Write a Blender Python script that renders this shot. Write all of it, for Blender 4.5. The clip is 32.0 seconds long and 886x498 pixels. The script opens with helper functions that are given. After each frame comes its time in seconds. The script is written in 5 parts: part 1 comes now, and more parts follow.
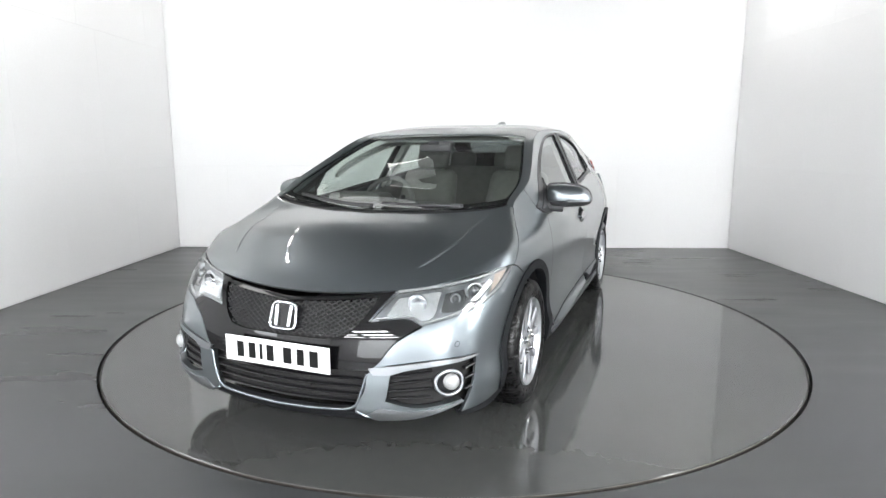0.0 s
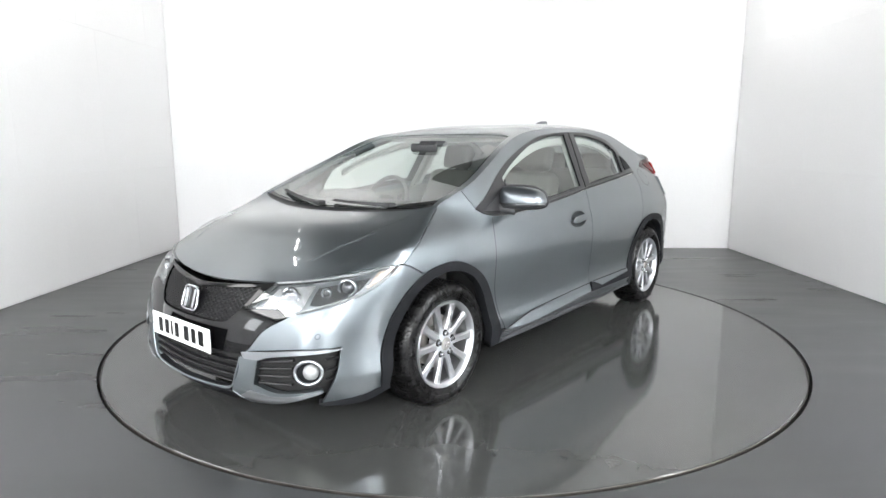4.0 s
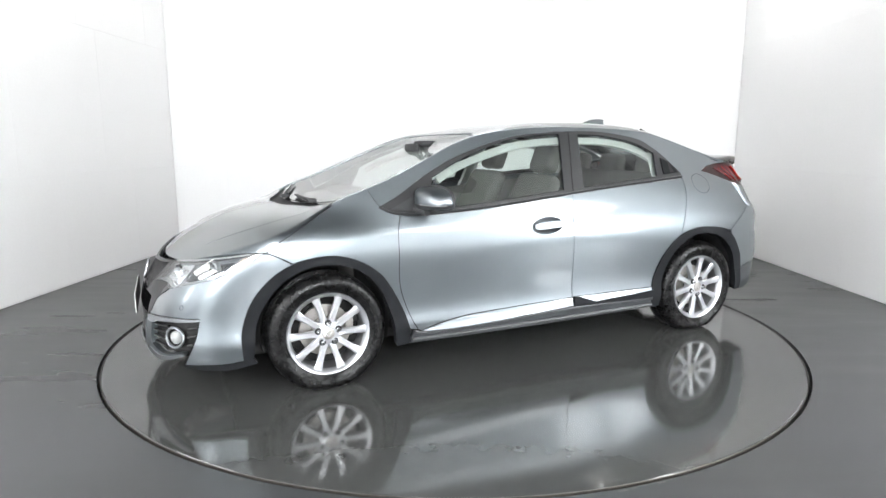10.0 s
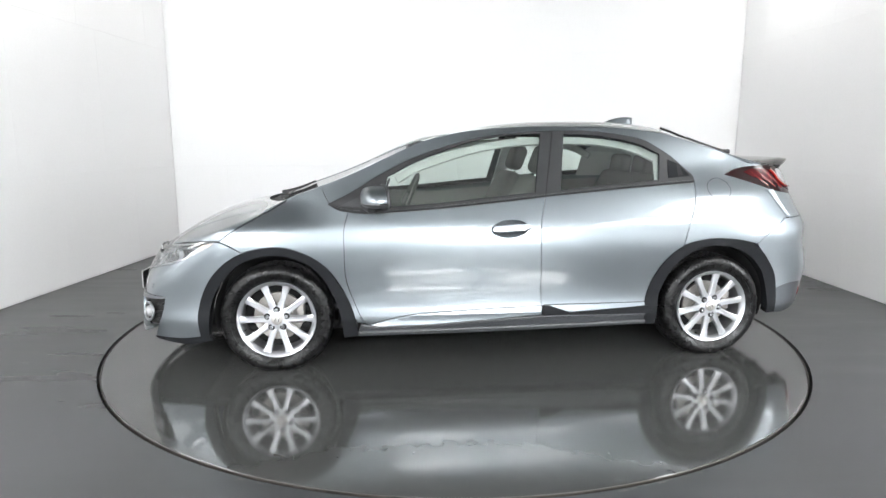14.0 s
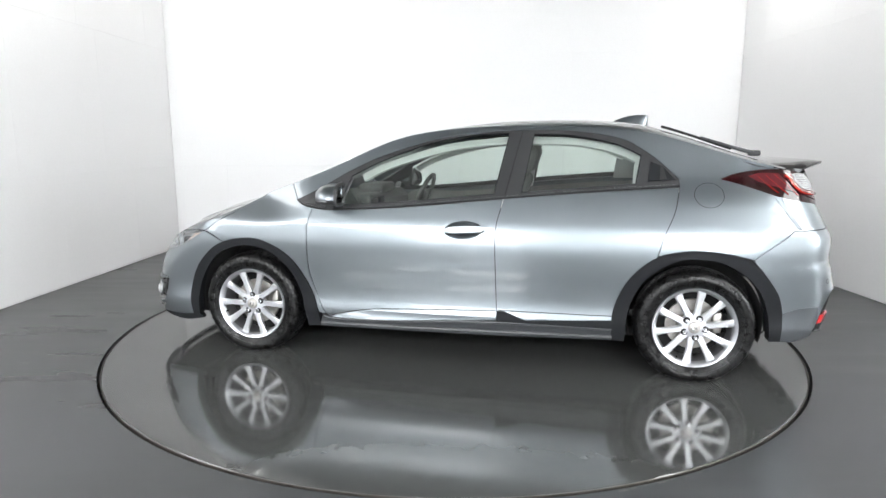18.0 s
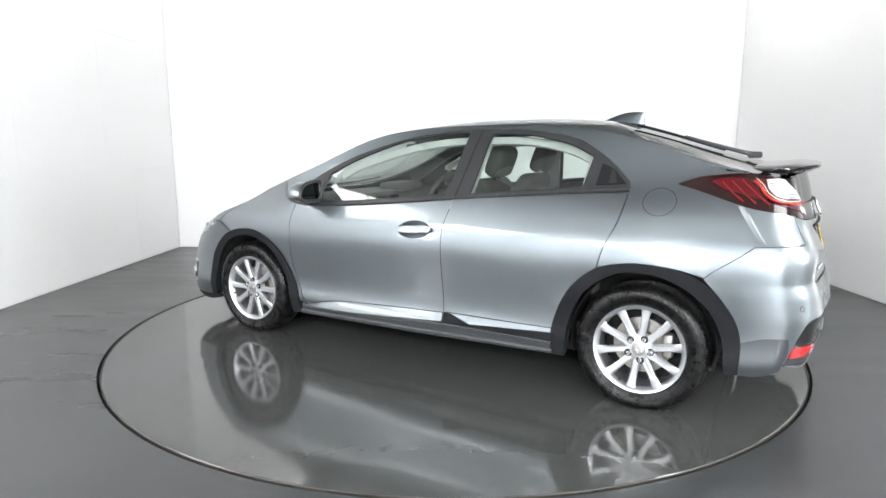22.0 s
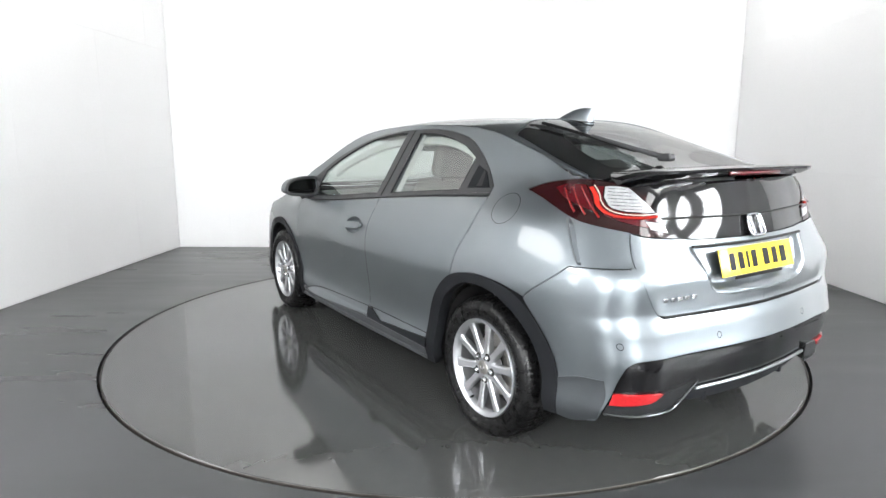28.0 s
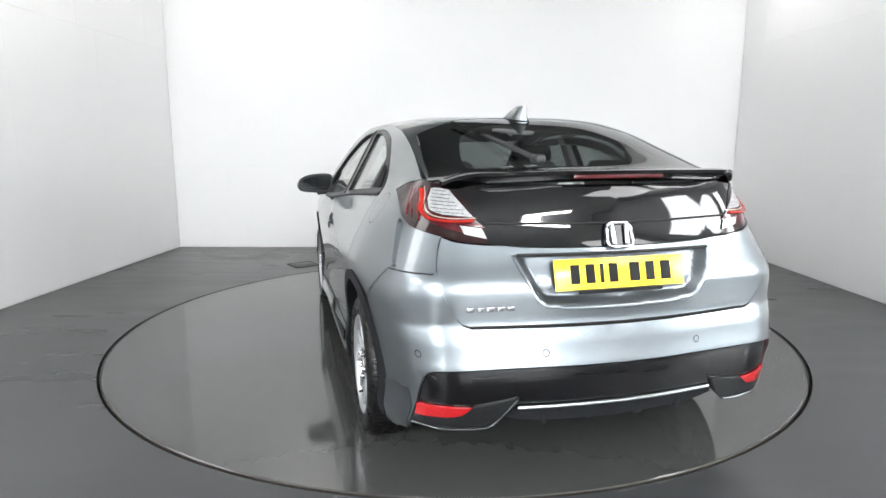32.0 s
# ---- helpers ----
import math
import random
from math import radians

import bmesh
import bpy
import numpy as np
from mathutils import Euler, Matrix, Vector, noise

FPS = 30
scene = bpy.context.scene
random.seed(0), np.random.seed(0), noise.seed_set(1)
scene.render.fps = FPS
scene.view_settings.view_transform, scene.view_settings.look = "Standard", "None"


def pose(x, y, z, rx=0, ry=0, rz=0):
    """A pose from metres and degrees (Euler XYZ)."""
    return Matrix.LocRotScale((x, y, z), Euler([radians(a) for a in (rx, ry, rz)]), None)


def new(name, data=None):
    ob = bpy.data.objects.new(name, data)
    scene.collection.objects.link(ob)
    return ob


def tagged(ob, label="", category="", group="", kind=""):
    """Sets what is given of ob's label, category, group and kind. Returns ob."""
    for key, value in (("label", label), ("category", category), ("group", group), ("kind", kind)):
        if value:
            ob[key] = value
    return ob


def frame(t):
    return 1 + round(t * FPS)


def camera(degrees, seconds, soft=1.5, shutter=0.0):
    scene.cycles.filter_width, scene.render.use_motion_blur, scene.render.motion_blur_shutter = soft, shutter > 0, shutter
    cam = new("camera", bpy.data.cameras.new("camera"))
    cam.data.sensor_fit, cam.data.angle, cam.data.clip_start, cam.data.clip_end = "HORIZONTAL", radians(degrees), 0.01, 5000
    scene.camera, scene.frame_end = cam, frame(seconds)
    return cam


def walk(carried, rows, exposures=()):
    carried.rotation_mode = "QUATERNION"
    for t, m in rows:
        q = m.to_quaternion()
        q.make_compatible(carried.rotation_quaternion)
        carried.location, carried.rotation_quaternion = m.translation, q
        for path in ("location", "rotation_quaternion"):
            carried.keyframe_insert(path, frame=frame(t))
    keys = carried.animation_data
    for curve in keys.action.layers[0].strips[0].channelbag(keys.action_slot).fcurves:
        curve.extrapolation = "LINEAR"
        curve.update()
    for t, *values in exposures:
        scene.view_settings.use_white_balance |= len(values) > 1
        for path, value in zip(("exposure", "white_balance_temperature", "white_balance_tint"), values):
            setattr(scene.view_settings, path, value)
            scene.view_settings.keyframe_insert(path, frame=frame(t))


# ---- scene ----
from mathutils import geometry

# ---- the camera, which stands still ----
cam = camera(71.81, 32.0)
CAM = pose(0, -4.3215, 1.2948, 0, 0, .8054) @ pose(0, 0, 0, 90 - 9.8465, 0, .027)
walk(cam, [(0, CAM), (32, CAM)], [(0, .09), (3, .15), (9, .19), (13, .11), (17, .03), (21, .20), (25, .28), (28, .18), (30, .03), (32, -.08)])


def turn(t):
    """The turntable's angle in degrees at t seconds."""
    return 248.954 - 4.3571 * t - .00352 * t * t


# ---- light ----
world = bpy.data.worlds.new("world")
scene.world = world
world.use_nodes = True
world.node_tree.nodes["Background"].inputs[0].default_value = (.9, .95, 1, 1)
world.node_tree.nodes["Background"].inputs[1].default_value = .05


# ---- materials ----
def mat(name, colour, rough=.5, metal=0.0, vary=.08, scale=12.0, fine=140.0, bump=0.0, rough_vary=.06, coat=0.0, **more):
    """A procedural surface: two scales of noise vary colour and gloss, and a fine bump gives grain."""
    m = bpy.data.materials.new(name)
    m.use_nodes = True
    t, b = m.node_tree, m.node_tree.nodes["Principled BSDF"]
    b.inputs["Metallic"].default_value, b.inputs["Coat Weight"].default_value = metal, coat
    b.inputs["Coat Roughness"].default_value = .035
    for key, value in more.items():
        b.inputs[key.replace("_", " ")].default_value = value
    co = t.nodes.new("ShaderNodeTexCoord")
    big, small = t.nodes.new("ShaderNodeTexNoise"), t.nodes.new("ShaderNodeTexNoise")
    big.inputs["Scale"].default_value, small.inputs["Scale"].default_value = scale, fine
    big.inputs["Detail"].default_value, small.inputs["Detail"].default_value = 4, 3
    add = t.nodes.new("ShaderNodeMath")
    add.operation = "ADD"
    for n in (big, small):
        t.links.new(co.outputs["Object"], n.inputs["Vector"])
    t.links.new(big.outputs["Fac"], add.inputs[0])
    t.links.new(small.outputs["Fac"], add.inputs[1])
    mix = t.nodes.new("ShaderNodeMapRange")
    mix.inputs[1].default_value, mix.inputs[2].default_value = .6, 1.4
    mix.inputs[3].default_value, mix.inputs[4].default_value = 1 - vary, 1 + vary
    t.links.new(add.outputs[0], mix.inputs[0])
    mul = t.nodes.new("ShaderNodeVectorMath")
    mul.operation = "MULTIPLY"
    mul.inputs[0].default_value = colour
    t.links.new(mix.outputs[0], mul.inputs[1])
    t.links.new(mul.outputs[0], b.inputs["Base Color"])
    gloss = t.nodes.new("ShaderNodeMapRange")
    gloss.inputs[1].default_value, gloss.inputs[2].default_value = .6, 1.4
    gloss.inputs[3].default_value, gloss.inputs[4].default_value = max(.0, rough - rough_vary), rough + rough_vary
    t.links.new(add.outputs[0], gloss.inputs[0])
    t.links.new(gloss.outputs[0], b.inputs["Roughness"])
    if bump:
        bp = t.nodes.new("ShaderNodeBump")
        bp.inputs["Strength"].default_value, bp.inputs["Distance"].default_value = bump, .002
        t.links.new(small.outputs["Fac"], bp.inputs["Height"])
        t.links.new(bp.outputs[0], b.inputs["Normal"])
    return m


def glow(name, colour, strength):
    m = bpy.data.materials.new(name)
    m.use_nodes = True
    b = m.node_tree.nodes["Principled BSDF"]
    b.inputs["Base Color"].default_value = (*colour, 1)
    b.inputs["Emission Color"].default_value, b.inputs["Emission Strength"].default_value = (*colour, 1), strength
    return m


def glass(name, colour, rough=.0):
    """A thin pane: see-through with a Fresnel gloss."""
    m = bpy.data.materials.new(name)
    m.use_nodes = True
    t = m.node_tree
    t.nodes.remove(t.nodes["Principled BSDF"])
    see, shine = t.nodes.new("ShaderNodeBsdfTransparent"), t.nodes.new("ShaderNodeBsdfGlossy")
    mix, f = t.nodes.new("ShaderNodeMixShader"), t.nodes.new("ShaderNodeLayerWeight")
    see.inputs[0].default_value = (*colour, 1)
    shine.inputs["Roughness"].default_value = rough
    f.inputs[0].default_value = .5
    steep, gain = t.nodes.new("ShaderNodeMath"), t.nodes.new("ShaderNodeMath")
    steep.operation, gain.operation = "POWER", "MULTIPLY_ADD"
    steep.inputs[1].default_value = 3.7
    gain.inputs[1].default_value, gain.inputs[2].default_value = .82, .14
    t.links.new(f.outputs["Facing"], steep.inputs[0])
    t.links.new(steep.outputs[0], gain.inputs[0])
    t.links.new(gain.outputs[0], mix.inputs[0])
    t.links.new(see.outputs[0], mix.inputs[1])
    t.links.new(shine.outputs[0], mix.inputs[2])
    t.links.new(mix.outputs[0], t.nodes["Material Output"].inputs[0])
    return m


PAINT = mat("grey metallic paint", (.166, .188, .202), .34, .9, .05, 3, 900, 0, .03, 1.0)
BLACK = mat("black gloss plastic", (.004, .004, .0045), .03, 0, .1, 8, 300, 0, .01, 0, Specular_IOR_Level=.4)
TRIM = mat("dark grey plastic", (.0115, .0122, .0136), .55, 0, .15, 9, 500, .12, .08, 0, Specular_IOR_Level=.06)
DARK = mat("near-black matt", (.006, .006, .006), .8)
RUBBER = mat("tyre rubber", (.0045, .0045, .0047), .3, 0, .5, 26, 220, .2, .16, 0, Specular_IOR_Level=.2)
ALLOY = mat("silver alloy", (.47, .48, .50), .33, .85, .05, 20, 500, 0, .06)
STEEL = mat("brake steel", (.36, .345, .325), .42, .9, .2, 30, 300)
# mirror metal darkened; the dark view it reflects is put into the colour
MIRROR = mat("darkened mirror glass", (.13, .14, .145), .04, 1.0, .03, 20, 300, 0, .01)
CHROME = mat("chrome", (.58, .59, .61), .2, 1.0, .03, 20, 300, 0, .03)
SATIN = mat("satin silver trim", (.27, .282, .294), .34, .9, .02, 6, 30, 0, .01)
# charcoal lightened; haze on the side windows is put into it
CLOTH = mat("charcoal seat cloth", (.095, .092, .086), .9, 0, .25, 20, 500, .4)
DASH = mat("black soft plastic", (.028, .029, .031), .6, 0, .15, 12, 400, .2)
LINING = mat("pale grey headlining", (.42, .42, .41), .9, 0, .06)
PANE = glass("clear window glass", (.86, .93, .895))
TINT = glass("dark tinted rear glass", (.27, .30, .305))
LENS = glass("clear lamp lens", (.93, .95, .96))
RED = mat("red lamp plastic", (.055, .003, .005), .12, 0, .1, 20, 200, 0, .04, .0)
DEEP = mat("deep red lamp plastic", (.012, .0016, .002), .08, 0, .15, 20, 200, 0, .04, .0)
MIDRED = mat("mid red light rib", (.16, .007, .007), .18, 0, .2, 60, 200, 0, .05, .1)
BRIGHT = mat("bright red reflector", (.36, .016, .010), .16, 0, .2, 60, 200, 0, .05, .1)
AMBER = mat("pale amber reflector", (.55, .45, .38), .25, .3, .1, 60, 300)
FROST = mat("frosted clear plastic", (.28, .285, .29), .22, .1, .2, 60, 300, 0, .1, .05)
BOWL = mat("lamp reflector", (.72, .73, .74), .16, .75, .2, 30, 200, 0, .1)
GRILLE = mat("black grille plastic", (.005, .005, .006), .34, 0, .1, 20, 300, 0, .05, 0, Specular_IOR_Level=.36)
BEZEL = mat("smoked chrome", (.10, .104, .108), .2, .8, .1, 20, 200, 0, .04)
BARREL = mat("silver wheel barrel", (.26, .262, .27), .45, .7, .15, 20, 200)
SILL = mat("grey sill plastic", (.032, .034, .037), .36, 0, .12, 9, 400, .06, .06, 0, Specular_IOR_Level=.4)
# black plastic lightened to grey; haze on the glass is in the colour
CABIN = mat("hazed cabin plastic", (.085, .085, .082), .55, 0, .12, 12, 400, .2)
# door lining lightened as well, for haze on the windows
CARD = mat("grey door lining", (.23, .228, .22), .6, 0, .12, 10, 300, .15)
SEAL = mat("satin black window frame", (.026, .0265, .0275), .36, 0, .1, 12, 300, .05, .05, 0, Specular_IOR_Level=.3)
WHITE = mat("white plate", (.85, .85, .84), .35, 0, .02)
YELLOW = mat("yellow plate", (.85, .62, .03), .18, 0, .03)
INK = mat("black plate print", (.008, .008, .008), .5, 0, .05, Specular_IOR_Level=.15)
WALL = mat("white painted wall", (.80, .80, .80), .55, 0, .02, .8, 60, .05, .05)
CEILING = mat("pale grey ceiling", (.60, .597, .59), .8, 0, .08)
SOFFIT = mat("dark grey ceiling", (.10, .10, .102), .8, 0, .15)
FLOOR = mat("grey painted concrete", (.010, .0105, .012), .3, 0, .15, .7, 5, 0, .04, 0, Specular_IOR_Level=.5)
DISC = mat("grey painted turntable", (.048, .0488, .0475), .085, 0, .06, .9, 14, .045, .025, 0, Specular_IOR_Level=.75)
GAP = mat("black gap", (.004, .004, .004), .8)
LAMP = glow("lamp diffuser", (1, .98, .95), 3)
HOUSING = mat("white lamp housing", (.7, .7, .7), .4)


# ---- mesh helpers ----


def mesh_of(name, verts, faces, normals=None, flat=False):
    me = bpy.data.meshes.new(name)
    me.from_pydata([tuple(map(float, v)) for v in verts], [], faces)
    me.update()
    if not flat:
        me.polygons.foreach_set("use_smooth", [True] * len(me.polygons))
    if normals is not None:
        me.normals_split_custom_set_from_vertices([tuple(map(float, n)) for n in normals])
    return me


def part(name, me, material, parent=None, label="", at=None):
    """Links a mesh as one object under a thing or a part."""
    ob = new(name, me)
    if not me.materials:
        me.materials.append(material)
    if parent is not None:
        ob.parent = parent
    if at is not None:
        ob.matrix_basis = at
    if label:
        tagged(ob, label)
    return ob


def path(*pieces):
    """An outline in two parameters: each piece is rounded, the joints between them stay sharp."""
    out = []
    for p in pieces:
        out += [tuple(q) for q in smooth(p, 6)]
    keep = [q for i, q in enumerate(out) if math.dist(q, out[i - 1]) > 1e-4]
    return np.array(keep)


def inside(poly, pts):
    x, y = pts[:, 0], pts[:, 1]
    hit = np.zeros(len(pts), bool)
    for (x0, y0), (x1, y1) in zip(poly, np.roll(poly, -1, 0)):
        if y0 != y1:
            hit ^= ((y0 > y) != (y1 > y)) & (x < (x1 - x0) * (y - y0) / (y1 - y0) + x0)
    return hit


def normal_at(fn, u, v):
    e = 2e-3
    n = np.cross(fn(u + e, v) - fn(u - e, v), fn(u, v + e) - fn(u, v - e))
    return n / np.maximum(np.linalg.norm(n, axis=-1, keepdims=True), 1e-9)


def inset(poly, d):
    """The outline drawn in by d, to leave a gap beside the next panel."""
    p = np.array(poly, float)
    wind = np.sign(np.sum(p[:, 0] * np.roll(p[:, 1], -1) - p[:, 1] * np.roll(p[:, 0], -1)))
    a, b = p - np.roll(p, 1, 0), np.roll(p, -1, 0) - p
    na, nb = (np.stack([-e[:, 1], e[:, 0]], 1) / np.maximum(np.linalg.norm(e, axis=1, keepdims=True), 1e-9) for e in (a, b))
    n = na + nb
    n /= np.maximum(np.linalg.norm(n, axis=1, keepdims=True), .3)
    return p + wind * d * n


def surface(name, fn, poly, step=(.03, .03), out=0.0, flange=.014, sign=1, mirror=False):
    """The region poly of the surface fn as a mesh: a grid fitted to the outline, lifted by out, with a rim turned in by flange."""
    poly, step = np.array(poly, float), np.array(step, float)
    fine = []
    for a, b in zip(poly, np.roll(poly, -1, 0)):
        k = max(1, int(np.ceil(np.max(np.abs(b - a) / step))))
        fine += [a + (b - a) * t for t in np.linspace(0, 1, k, endpoint=False)]
    fine = np.array(fine)
    lo, hi = poly.min(0), poly.max(0)
    n = np.maximum(np.ceil((hi - lo) / step).astype(int), 1)
    grid = np.stack(np.meshgrid(np.linspace(lo[0], hi[0], n[0] + 1), np.linspace(lo[1], hi[1], n[1] + 1), indexing="ij"), -1).reshape(-1, 2)
    grid = grid[inside(poly, grid)]
    if len(grid):
        near = np.min(np.linalg.norm((grid[:, None] - fine[None]) / step, axis=2), axis=1)
        grid = grid[near > .45]
    pts = np.vstack([fine, grid])
    m = len(fine)
    got = geometry.delaunay_2d_cdt([Vector(q / step) for q in pts], [(i, (i + 1) % m) for i in range(m)], [], 0, 1e-6)
    p = np.array([tuple(q) for q in got[0]]) * step
    tris = np.array([f for f in got[2] if len(f) == 3])
    mid = p[tris].mean(1)
    tris = tris[inside(poly, mid)]
    e1, e2 = p[tris[:, 1]] - p[tris[:, 0]], p[tris[:, 2]] - p[tris[:, 0]]
    area = e1[:, 0] * e2[:, 1] - e1[:, 1] * e2[:, 0]
    tris = np.where((area < 0)[:, None], tris[:, ::-1], tris)[np.abs(area) > 1e-10]
    faces = [list(map(int, f)) for f in tris]
    nor = sign * normal_at(fn, p[:, 0], p[:, 1])
    ver = fn(p[:, 0], p[:, 1]) + nor * out
    if sign < 0:
        faces = [f[::-1] for f in faces]
    if flange:
        wind = np.sum(poly[:, 0] * np.roll(poly[:, 1], -1) - poly[:, 1] * np.roll(poly[:, 0], -1))
        rim_n = sign * normal_at(fn, poly[:, 0], poly[:, 1])
        rim = fn(poly[:, 0], poly[:, 1]) + rim_n * out
        low = rim - rim_n * flange
        side_n = np.cross(np.roll(rim, -1, 0) - np.roll(rim, 1, 0), rim_n) * np.sign(wind) * sign
        side_n /= np.maximum(np.linalg.norm(side_n, axis=1, keepdims=True), 1e-9)
        k, m = len(ver), len(poly)
        ver, nor = np.vstack([ver, rim, low]), np.vstack([nor, side_n, side_n])
        for i in range(m):
            j = (i + 1) % m
            f = [k + i, k + m + i, k + m + j, k + j]
            faces.append(f if wind * sign > 0 else f[::-1])
    if mirror:
        ver, nor, faces = ver * (1, -1, 1), nor * (1, -1, 1), [f[::-1] for f in faces]
    return mesh_of(name, ver, faces, nor)


def ring_outline(outer, inner):
    """One outline for the band between two closed ones."""
    outer, inner = np.array(outer), np.array(inner)
    area = lambda p: np.sum(p[:, 0] * np.roll(p[:, 1], -1) - p[:, 1] * np.roll(p[:, 0], -1))
    if area(outer) * area(inner) > 0:
        inner = inner[::-1]
    d = np.linalg.norm(outer[:, None] - inner[None], axis=2)
    i, j = np.unravel_index(d.argmin(), d.shape)
    return np.vstack([outer[:i + 1], np.roll(inner, -j, 0), inner[j:j + 1], outer[i:]])


def ellipse(c, a, b, n=32, tilt=0):
    return np.array([(c[0] + a * math.cos(k) * math.cos(tilt) - b * math.sin(k) * math.sin(tilt), c[1] + a * math.cos(k) * math.sin(tilt) + b * math.sin(k) * math.cos(tilt))
                     for k in np.linspace(0, 2 * math.pi, n, endpoint=False)])


def solid(bm, name, flat=False):
    me = bpy.data.meshes.new(name)
    bmesh.ops.recalc_face_normals(bm, faces=bm.faces)
    bm.to_mesh(me)
    bm.free()
    if not flat:
        me.polygons.foreach_set("use_smooth", [True] * len(me.polygons))
        me.set_sharp_from_angle(angle=radians(40))
    return me


def box(name, size, at=(0, 0, 0), bevel=.01, segments=3, m=None, taper=None):
    """A block with rounded edges."""
    bm = bmesh.new()
    bmesh.ops.create_cube(bm, size=1)
    for v in bm.verts:
        v.co = Vector((v.co.x * size[0], v.co.y * size[1], v.co.z * size[2]))
        if taper and v.co.z > 0:
            v.co.x, v.co.y = v.co.x * taper[0], v.co.y * taper[1]
    if bevel:
        bmesh.ops.bevel(bm, geom=bm.edges[:], offset=bevel, segments=segments, affect="EDGES", profile=.5)
    if m is not None:
        bm.transform(m)
    bmesh.ops.translate(bm, verts=bm.verts, vec=at)
    return solid(bm, name)


def tube(name, points, radius, n=10, closed=False, flatten=1.0, up=(0, 0, 1)):
    """A round bar along points; radius may change along it."""
    p = np.array(points, float)
    r = np.broadcast_to(np.array(radius, float), (len(p),))
    if closed:
        d = np.roll(p, -1, 0) - np.roll(p, 1, 0)
    else:
        d = np.gradient(p, axis=0)
    d /= np.linalg.norm(d, axis=1, keepdims=True)
    a = np.cross(d, np.array(up, float))
    a /= np.maximum(np.linalg.norm(a, axis=1, keepdims=True), 1e-6)
    b = np.cross(a, d)
    k = np.linspace(0, 2 * np.pi, n, endpoint=False)
    ver = (p[:, None] + r[:, None, None] * (np.cos(k)[None, :, None] * a[:, None] + flatten * np.sin(k)[None, :, None] * b[:, None])).reshape(-1, 3)
    m = len(p)
    faces = [[i * n + j, i * n + (j + 1) % n, ((i + 1) % m) * n + (j + 1) % n, ((i + 1) % m) * n + j] for i in range(m if closed else m - 1) for j in range(n)]
    if not closed:
        faces += [list(range(n))[::-1], [(m - 1) * n + j for j in range(n)]]
    bm = bmesh.new()
    vs = [bm.verts.new(v) for v in ver]
    for f in faces:
        bm.faces.new([vs[i] for i in f])
    return solid(bm, name)


def lathe(name, profile, n=64, axis="y", start=0, end=2 * math.pi):
    """A turned shape: profile points are (radius, along the axis)."""
    full = abs(end - start - 2 * math.pi) < 1e-6
    ks = np.linspace(start, end, n, endpoint=not full)
    bm = bmesh.new()
    rows = []
    for k in ks:
        row = []
        for r, h in profile:
            c = (r * math.cos(k), h, r * math.sin(k)) if axis == "y" else ((r * math.cos(k), r * math.sin(k), h) if axis == "z" else (h, r * math.cos(k), r * math.sin(k)))
            row.append(bm.verts.new(c))
        rows.append(row)
    for i in range(len(rows) if full else len(rows) - 1):
        a, b = rows[i], rows[(i + 1) % len(rows)]
        for j in range(len(profile) - 1):
            bm.faces.new((a[j], b[j], b[j + 1], a[j + 1]))
    bmesh.ops.remove_doubles(bm, verts=bm.verts, dist=1e-5)
    return solid(bm, name)


def prism(name, outline, depth, m, bevel=.0):
    """An outline in the plane, pulled to a depth and placed by m."""
    bm = bmesh.new()
    a = [bm.verts.new((x, y, 0)) for x, y in outline]
    f = bm.faces.new(a)
    r = bmesh.ops.extrude_face_region(bm, geom=[f])
    bmesh.ops.translate(bm, verts=[v for v in r["geom"] if isinstance(v, bmesh.types.BMVert)], vec=(0, 0, depth))
    if bevel:
        top_edges = [e for e in bm.edges if all(abs(v.co.z - depth) < 1e-6 for v in e.verts)]
        bmesh.ops.bevel(bm, geom=top_edges, offset=bevel, segments=2, affect="EDGES", profile=.5)
    bm.transform(m)
    return solid(bm, name)


def join(name, meshes):
    """Several bits of one part as one mesh."""
    bm = bmesh.new()
    for me in meshes:
        bm.from_mesh(me)
    out = bpy.data.meshes.new(name)
    bm.to_mesh(out)
    bm.free()
    out.polygons.foreach_set("use_smooth", [True] * len(out.polygons))
    out.set_sharp_from_angle(angle=radians(40))
    return out


# ---- the body's form ----
def spline(xs, ys):
    """Monotone-safe cubic through (xs, ys)."""
    xs, ys = np.array(xs, float), np.array(ys, float)
    d = np.diff(ys) / np.diff(xs)
    m = np.concatenate([[d[0]], [0 if a * b <= 0 else 2 * a * b / (a + b) for a, b in zip(d[:-1], d[1:])], [d[-1]]])

    def at(x):
        x = np.clip(x, xs[0], xs[-1])
        i = np.clip(np.searchsorted(xs, x) - 1, 0, len(xs) - 2)
        h = xs[i + 1] - xs[i]
        t = (x - xs[i]) / h
        return ((1 + 2 * t) * (1 - t) ** 2 * ys[i] + t * (1 - t) ** 2 * h * m[i]
                + t * t * (3 - 2 * t) * ys[i + 1] + t * t * (t - 1) * h * m[i + 1])
    return at


def eased(xs, ys, soft):
    """The cubic through (xs, ys), softened over a length so that light runs over it without streaks."""
    rough = spline(xs, ys)
    u = np.arange(xs[0] - 4 * soft, xs[-1] + 4 * soft, soft / 10)
    low, high = (ys[1] - ys[0]) / (xs[1] - xs[0]), (ys[-1] - ys[-2]) / (xs[-1] - xs[-2])
    v = rough(u) + np.minimum(u - xs[0], 0) * low + np.maximum(u - xs[-1], 0) * high
    k = np.exp(-.5 * (np.arange(-30, 31) / 10) ** 2)
    v = np.convolve(np.pad(v, 30, "edge"), k / k.sum(), "valid")
    return lambda x: np.interp(x, u, v)


